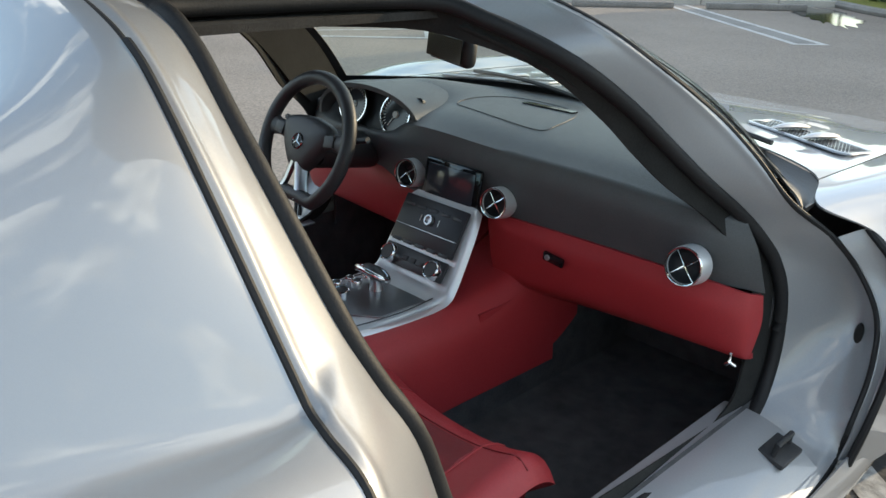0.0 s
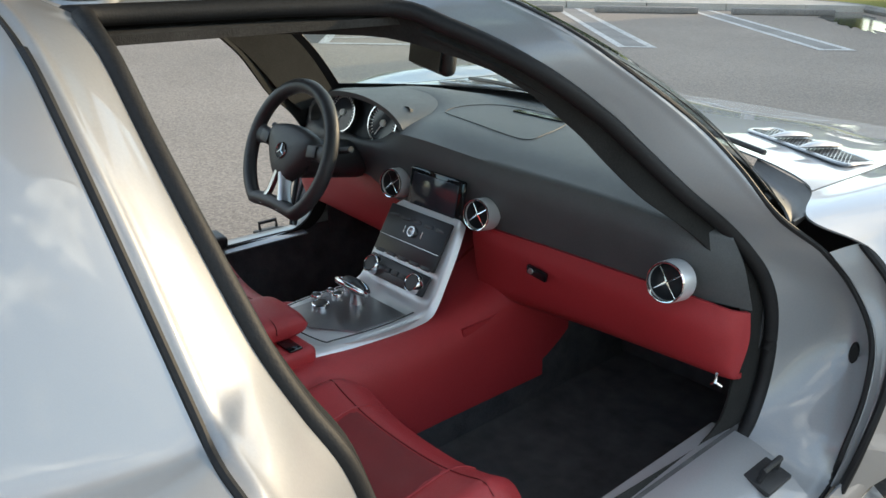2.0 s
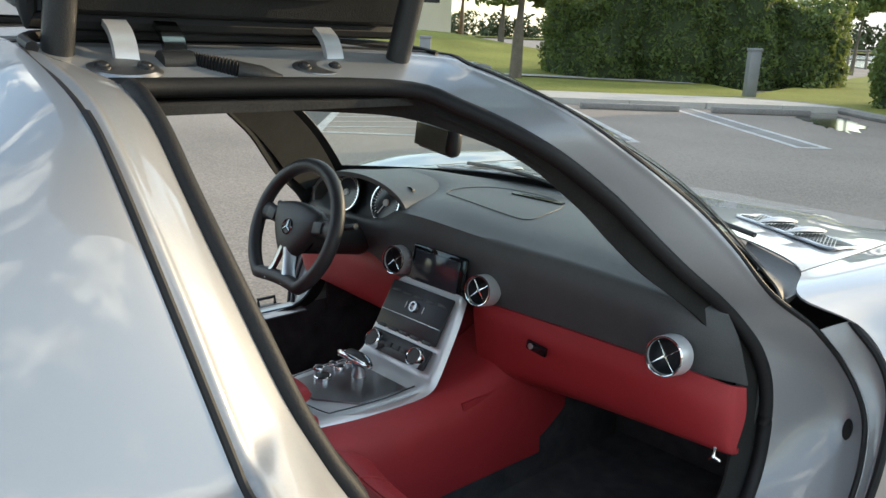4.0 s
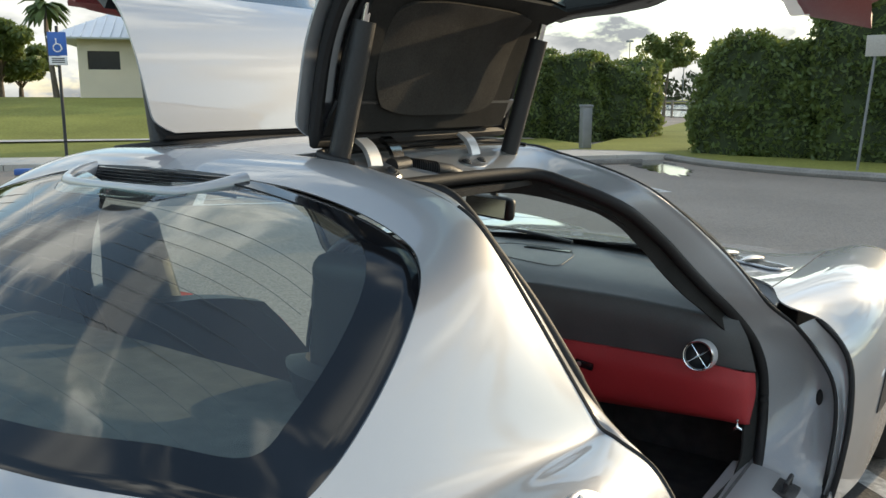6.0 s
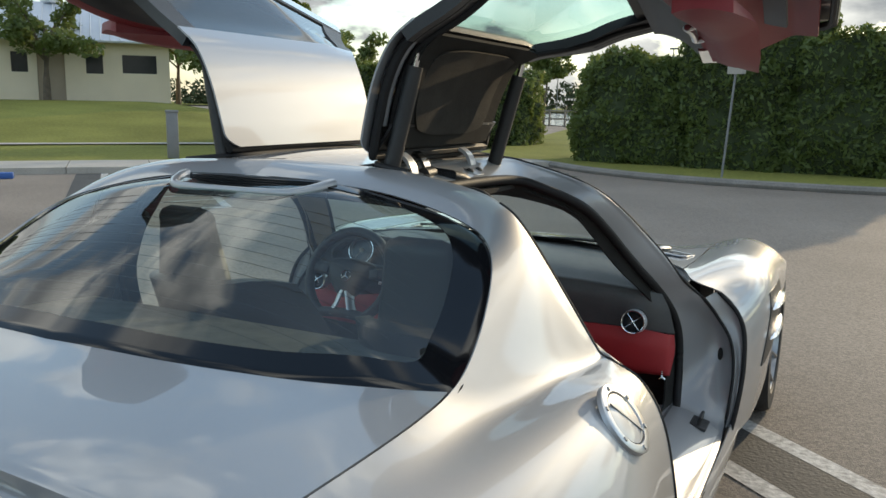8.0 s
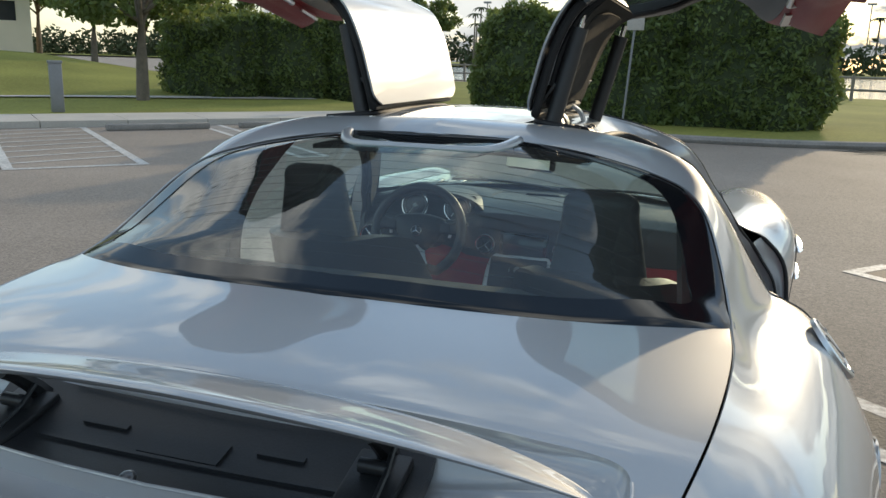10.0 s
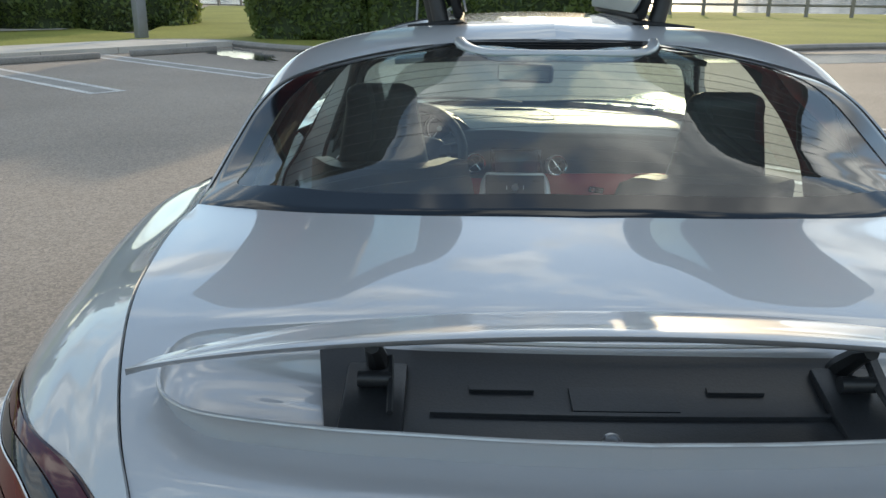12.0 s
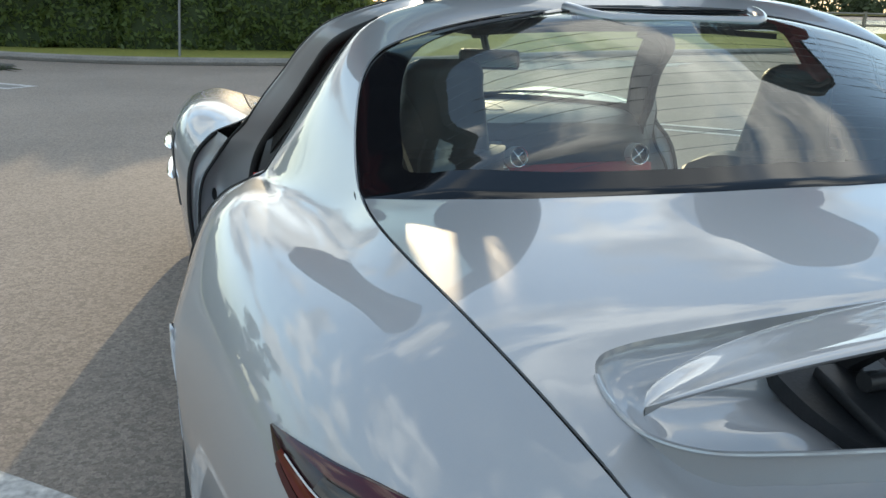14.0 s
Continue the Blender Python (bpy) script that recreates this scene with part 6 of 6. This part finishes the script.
def armrest_lid(u, v):
    a, b = 2 * u - 1, v * math.tau
    ca, sb = math.cos(b), math.sin(b)
    k = (1 - abs(a) ** 7) ** .30
    x, z = math.copysign(abs(ca) ** .45, ca), math.copysign(abs(sb) ** .6, sb)
    return (-.010 + .076 * x * (.90 + .10 * k), -.635 + .168 * a, .538 + (.030 - .004 * abs(x) ** 2) * z * k)
sheet(bm, armrest_lid, 40, 36)
bmesh.ops.remove_doubles(bm, verts=bm.verts[:], dist=0.0004)
lid_ob = part("armrest", bm, RED, console_ob, "red leather armrest lid", 60)
bm = B()
tube(bm, [(-.010 + .077 * math.copysign(abs(math.cos(t)) ** .45, math.cos(t)), -.545, .5385 + .0265 * abs(math.sin(t)) ** .6) for t in (math.pi * k / 24 for k in range(25))], .0012, 6)
part("armrest_seam", bm, RED_DARK, lid_ob)
bm = B()
box(bm, (.050, .030, .005), pose(.087, -.530, .5185), .002)
part("console_switch", bm, BLACK_GLOSS, console_ob)

# instrument binnacle
bm = B()
def hood_f(u, v):
    a = math.pi * v
    k = 1 - .15 * u
    return (-.368 + .212 * k * math.cos(a), -.028 + .20 * u, .79 + .105 * k * math.sin(a) ** .8 + .005 * u)
sheet(bm, hood_f, 12, 28)
binnacle = part("instrument_hood", thicken(bm, 0.012), DASH, dash, "black hood over the dials")
bm = B()
box(bm, (.31, .01, .13), pose(-.37, .022, .81, -18), .01)
part("dial_panel", bm, BLACK, binnacle)
for x, r in ((-.280, .054), (-.455, .054)):
    m = facing((x, .004, .826), (.05, -1, .3))
    bm = B()
    lathe(bm, [(r * .9, .002), (r * .94, .010), (r, .010), (r * 1.06, 0)], m, 40)
    dial = part("dial", bm, CHROME, binnacle)
    bm = B()
    lathe(bm, [(0, .004), (r * .92, .004)], m, 36)
    part("dial_face", bm, SCREEN, dial)
    bm = B()
    for k in range(25):
        a = radians(-130 + 260 * k / 24) + math.pi / 2
        box(bm, (.0015, .007, .001), m @ pose(r * .8 * math.cos(a), r * .8 * math.sin(a), .0052, 0, 0, math.degrees(a) - 90))
    part("dial_marks", bm, SIGN_WHITE, dial)
    bm = B()
    box(bm, (.0025, r * .75, .0015), m @ pose(-r * .2, -r * .28, .0062, 0, 0, -35))
    lathe(bm, [(0, .009), (.009, .009), (.01, .004)], m, 16)
    part("needle", bm, SIGN_WHITE, dial)

# steering wheel: rim flattened at the bottom
sw = Matrix.Translation((-.358, -.235, .776)) @ Matrix.Rotation(radians(-22), 4, "X")
bm = B()
RIMP = []
for k in range(64):
    a = k * math.tau / 64
    x, z = .165 * math.cos(a), .165 * math.sin(a)
    z = max(z, -.143 + .012 * math.cos(x * 12))
    RIMP.append(tuple(sw @ Vector((x, 0, z))))
tube(bm, RIMP, .0180, 12, True)
wheel_ob = part("steering_wheel", bm, BLACK, car, "black leather steering wheel with a flat bottom")
bm = B()
HUB = [(-.098, .046), (-.06, .062), (0, .068), (.06, .062), (.098, .046), (.088, .0), (.058, -.044), (.026, -.072), (-.026, -.072), (-.058, -.044), (-.088, .0)]
sheet(bm, lambda u, v: tuple(sw @ Vector((spline(HUB, u, True)[0] * math.sin(v * 1.571), .012 - .034 * max(0.0, math.cos(v * 1.571)) ** .6, spline(HUB, u, True)[1] * math.sin(v * 1.571)))), 44, 10, closed_u=True)
bmesh.ops.remove_doubles(bm, verts=bm.verts[:], dist=0.0004)
part("hub_cover", bm, BLACK, wheel_ob)
bm = B()
lathe(bm, [(.017, .031), (.019, .0335), (.021, .031)], sw @ facing((0, .008, -.002), (0, -1, 0)), 26)
for k in range(3):
    a = math.pi / 2 + k * math.tau / 3
    tube(bm, [tuple(sw @ Vector((.019 * d * math.cos(a), -.0235, -.002 + .019 * d * math.sin(a)))) for d in (0, 1)], [.003, .001], 6)
part("hub_emblem", bm, DARK_CHROME, wheel_ob, "chrome ring with three rays")
for s in (1, -1):
    bm = B()
    sheet(bm, lambda u, v: tuple(sw @ Vector((s * (.05 + .105 * u), .004 + .013 * math.cos(v * math.tau), .016 + (.036 - .012 * math.sin(u * 3.14) - .006 * u) * math.sin(v * math.tau) + .006 * u))), 12, 20)
    part("spoke", bm, BLACK, wheel_ob)
    bm = B()
    box(bm, (.036, .006, .030), sw @ pose(s * .104, -.0095, .018, 0, s * -8), .0025)
    part("switch_pad", bm, BLACK, wheel_ob)
    bm = B()
    tube(bm, [tuple(sw @ Vector((s * .016, -.004, -.05))), tuple(sw @ Vector((s * .03, 0, -.10))), tuple(sw @ Vector((s * .048, 0, -.138)))], [.018, .016, .020], 8, flat=.5)
    part("lower_spoke", bm, ALU, wheel_ob)
    bm = B()
    box(bm, (.012, .005, .055), sw @ pose(s * .118, .028, .016, 0, s * 10), .002)
    part("shift_paddle", bm, ALU, wheel_ob)
bm = B()
tube(bm, [tuple(sw @ Vector((0, .03, -.01))), (-.37, -.02, .72)], .05, 14)
part("steering_column", bm, BLACK, wheel_ob)
for s in (1, -1):
    bm = B()
    tube(bm, [tuple(sw @ Vector((s * .05, .06, .02))), tuple(sw @ Vector((s * .17, .05, .05)))], .008, 8)
    part("stalk", bm, BLACK, wheel_ob)
for x in (-.30, -.42):
    bm = B()
    box(bm, (.06, .015, .12), pose(x, .33, .30, 25), .004)
    part("pedal", bm, ALU, car)


# ---- seats ----
def seat(side):
    x0 = side * .40
    f0 = 0 if side > 0 else .13
    def cushion_top(u, v):
        b = abs(2 * v - 1)
        nose = max(0, u * 5 - 4) ** 2
        return (x0 + (-.245 + .49 * v) * (1 - .05 * nose), f0 - .93 + .50 * u, (.385 if side < 0 else .408) + .072 * u + (.055 if side < 0 else .035) * b ** 3 - .02 * (1 - b ** 2) - .055 * nose - .06 * max(0, b * 5 - 4) ** 2)
    bm = B()
    sheet(bm, cushion_top, 34, 34)
    ob = part("seat_cushion", thicken(bm, 0.12), RED, car, "red leather bucket seat cushion", 60)
    bm = B()
    sheet(bm, lambda u, v: (lambda q, p: (q[0], q[1], q[2] + .005 * p - .001 + .0025 * math.cos(u * math.tau * 4) * p))(cushion_top(.05 + .80 * u, .24 + .52 * v), min(1, 12 * u * (1 - u)) * min(1, 12 * v * (1 - v))), 40, 16)
    part("seat_insert", bm, RED_DARK, ob, "", 60)
    for k in (.24, .76):
        bm = B()
        tube(bm, [tuple(Vector(cushion_top(.03 + .95 * j / 24, k)) + Vector((0, 0, .001))) for j in range(25)], .0022, 6)
        part("piping", bm, RED, ob)
    bm = B()
    tube(bm, [tuple(Vector(cushion_top(.85, .03 + .94 * j / 24)) + Vector((0, 0, .0005))) for j in range(25)], .0016, 6)
    part("front_seam", bm, RED_DARK, ob)
    def back(u, v):
        w = .25 - .05 * u ** 2
        y = f0 - .86 - .20 * u
        bol = abs(2 * v - 1)
        return (x0 + (-w + 2 * w * v), y + (.09 if side > 0 else .27) * bol ** 4 * (1 - .3 * u ** 3) - .02, .40 + .50 * u - .03 * max(0, bol * 5 - 4) ** 2 * u)
    bm = B()
    sheet(bm, lambda u, v: back(u * .9, v), 30, 30)
    part("backrest", thicken(bm, 0.07), RED, ob)
    bm = B()
    sheet(bm, lambda u, v: (lambda q, bol: (x0 + (q[0] - x0) * (1.05 + .02 * bol), q[1] - .085 + .075 * bol ** 3, q[2]))(back(u, v), abs(2 * v - 1)), 20, 20)
    part("seat_shell", thicken(bm, 0.035), BLACK, ob)
    bm = B()
    def head(u, v):
        a = v * math.tau
        w = .122 - .034 * min(1, u * 1.3)
        rx, ry = w, .05 * (1 - .3 * u)
        if u > .85:
            k = math.sqrt(max(0, 1 - ((u - .85) / .15) ** 2))
            rx, ry = rx * (.6 + .4 * k), ry * k
        ca, sa = math.cos(a), math.sin(a)
        return (x0 + rx * math.copysign(abs(ca) ** .6, ca), f0 - 1.075 - .03 * u + ry * math.copysign(abs(sa) ** .7, sa), .865 + .237 * u)
    sheet(bm, head, 24, 28)
    part("headrest", bm, BLACK, ob, "black headrest", 60)
    bm = B()
    box(bm, (.10, .008, .02), pose(x0, f0 - 1.02, .90, -10), .003)
    part("belt_guide", bm, BLACK_GLOSS, ob)
    return ob


seat(1)
seat(-1)
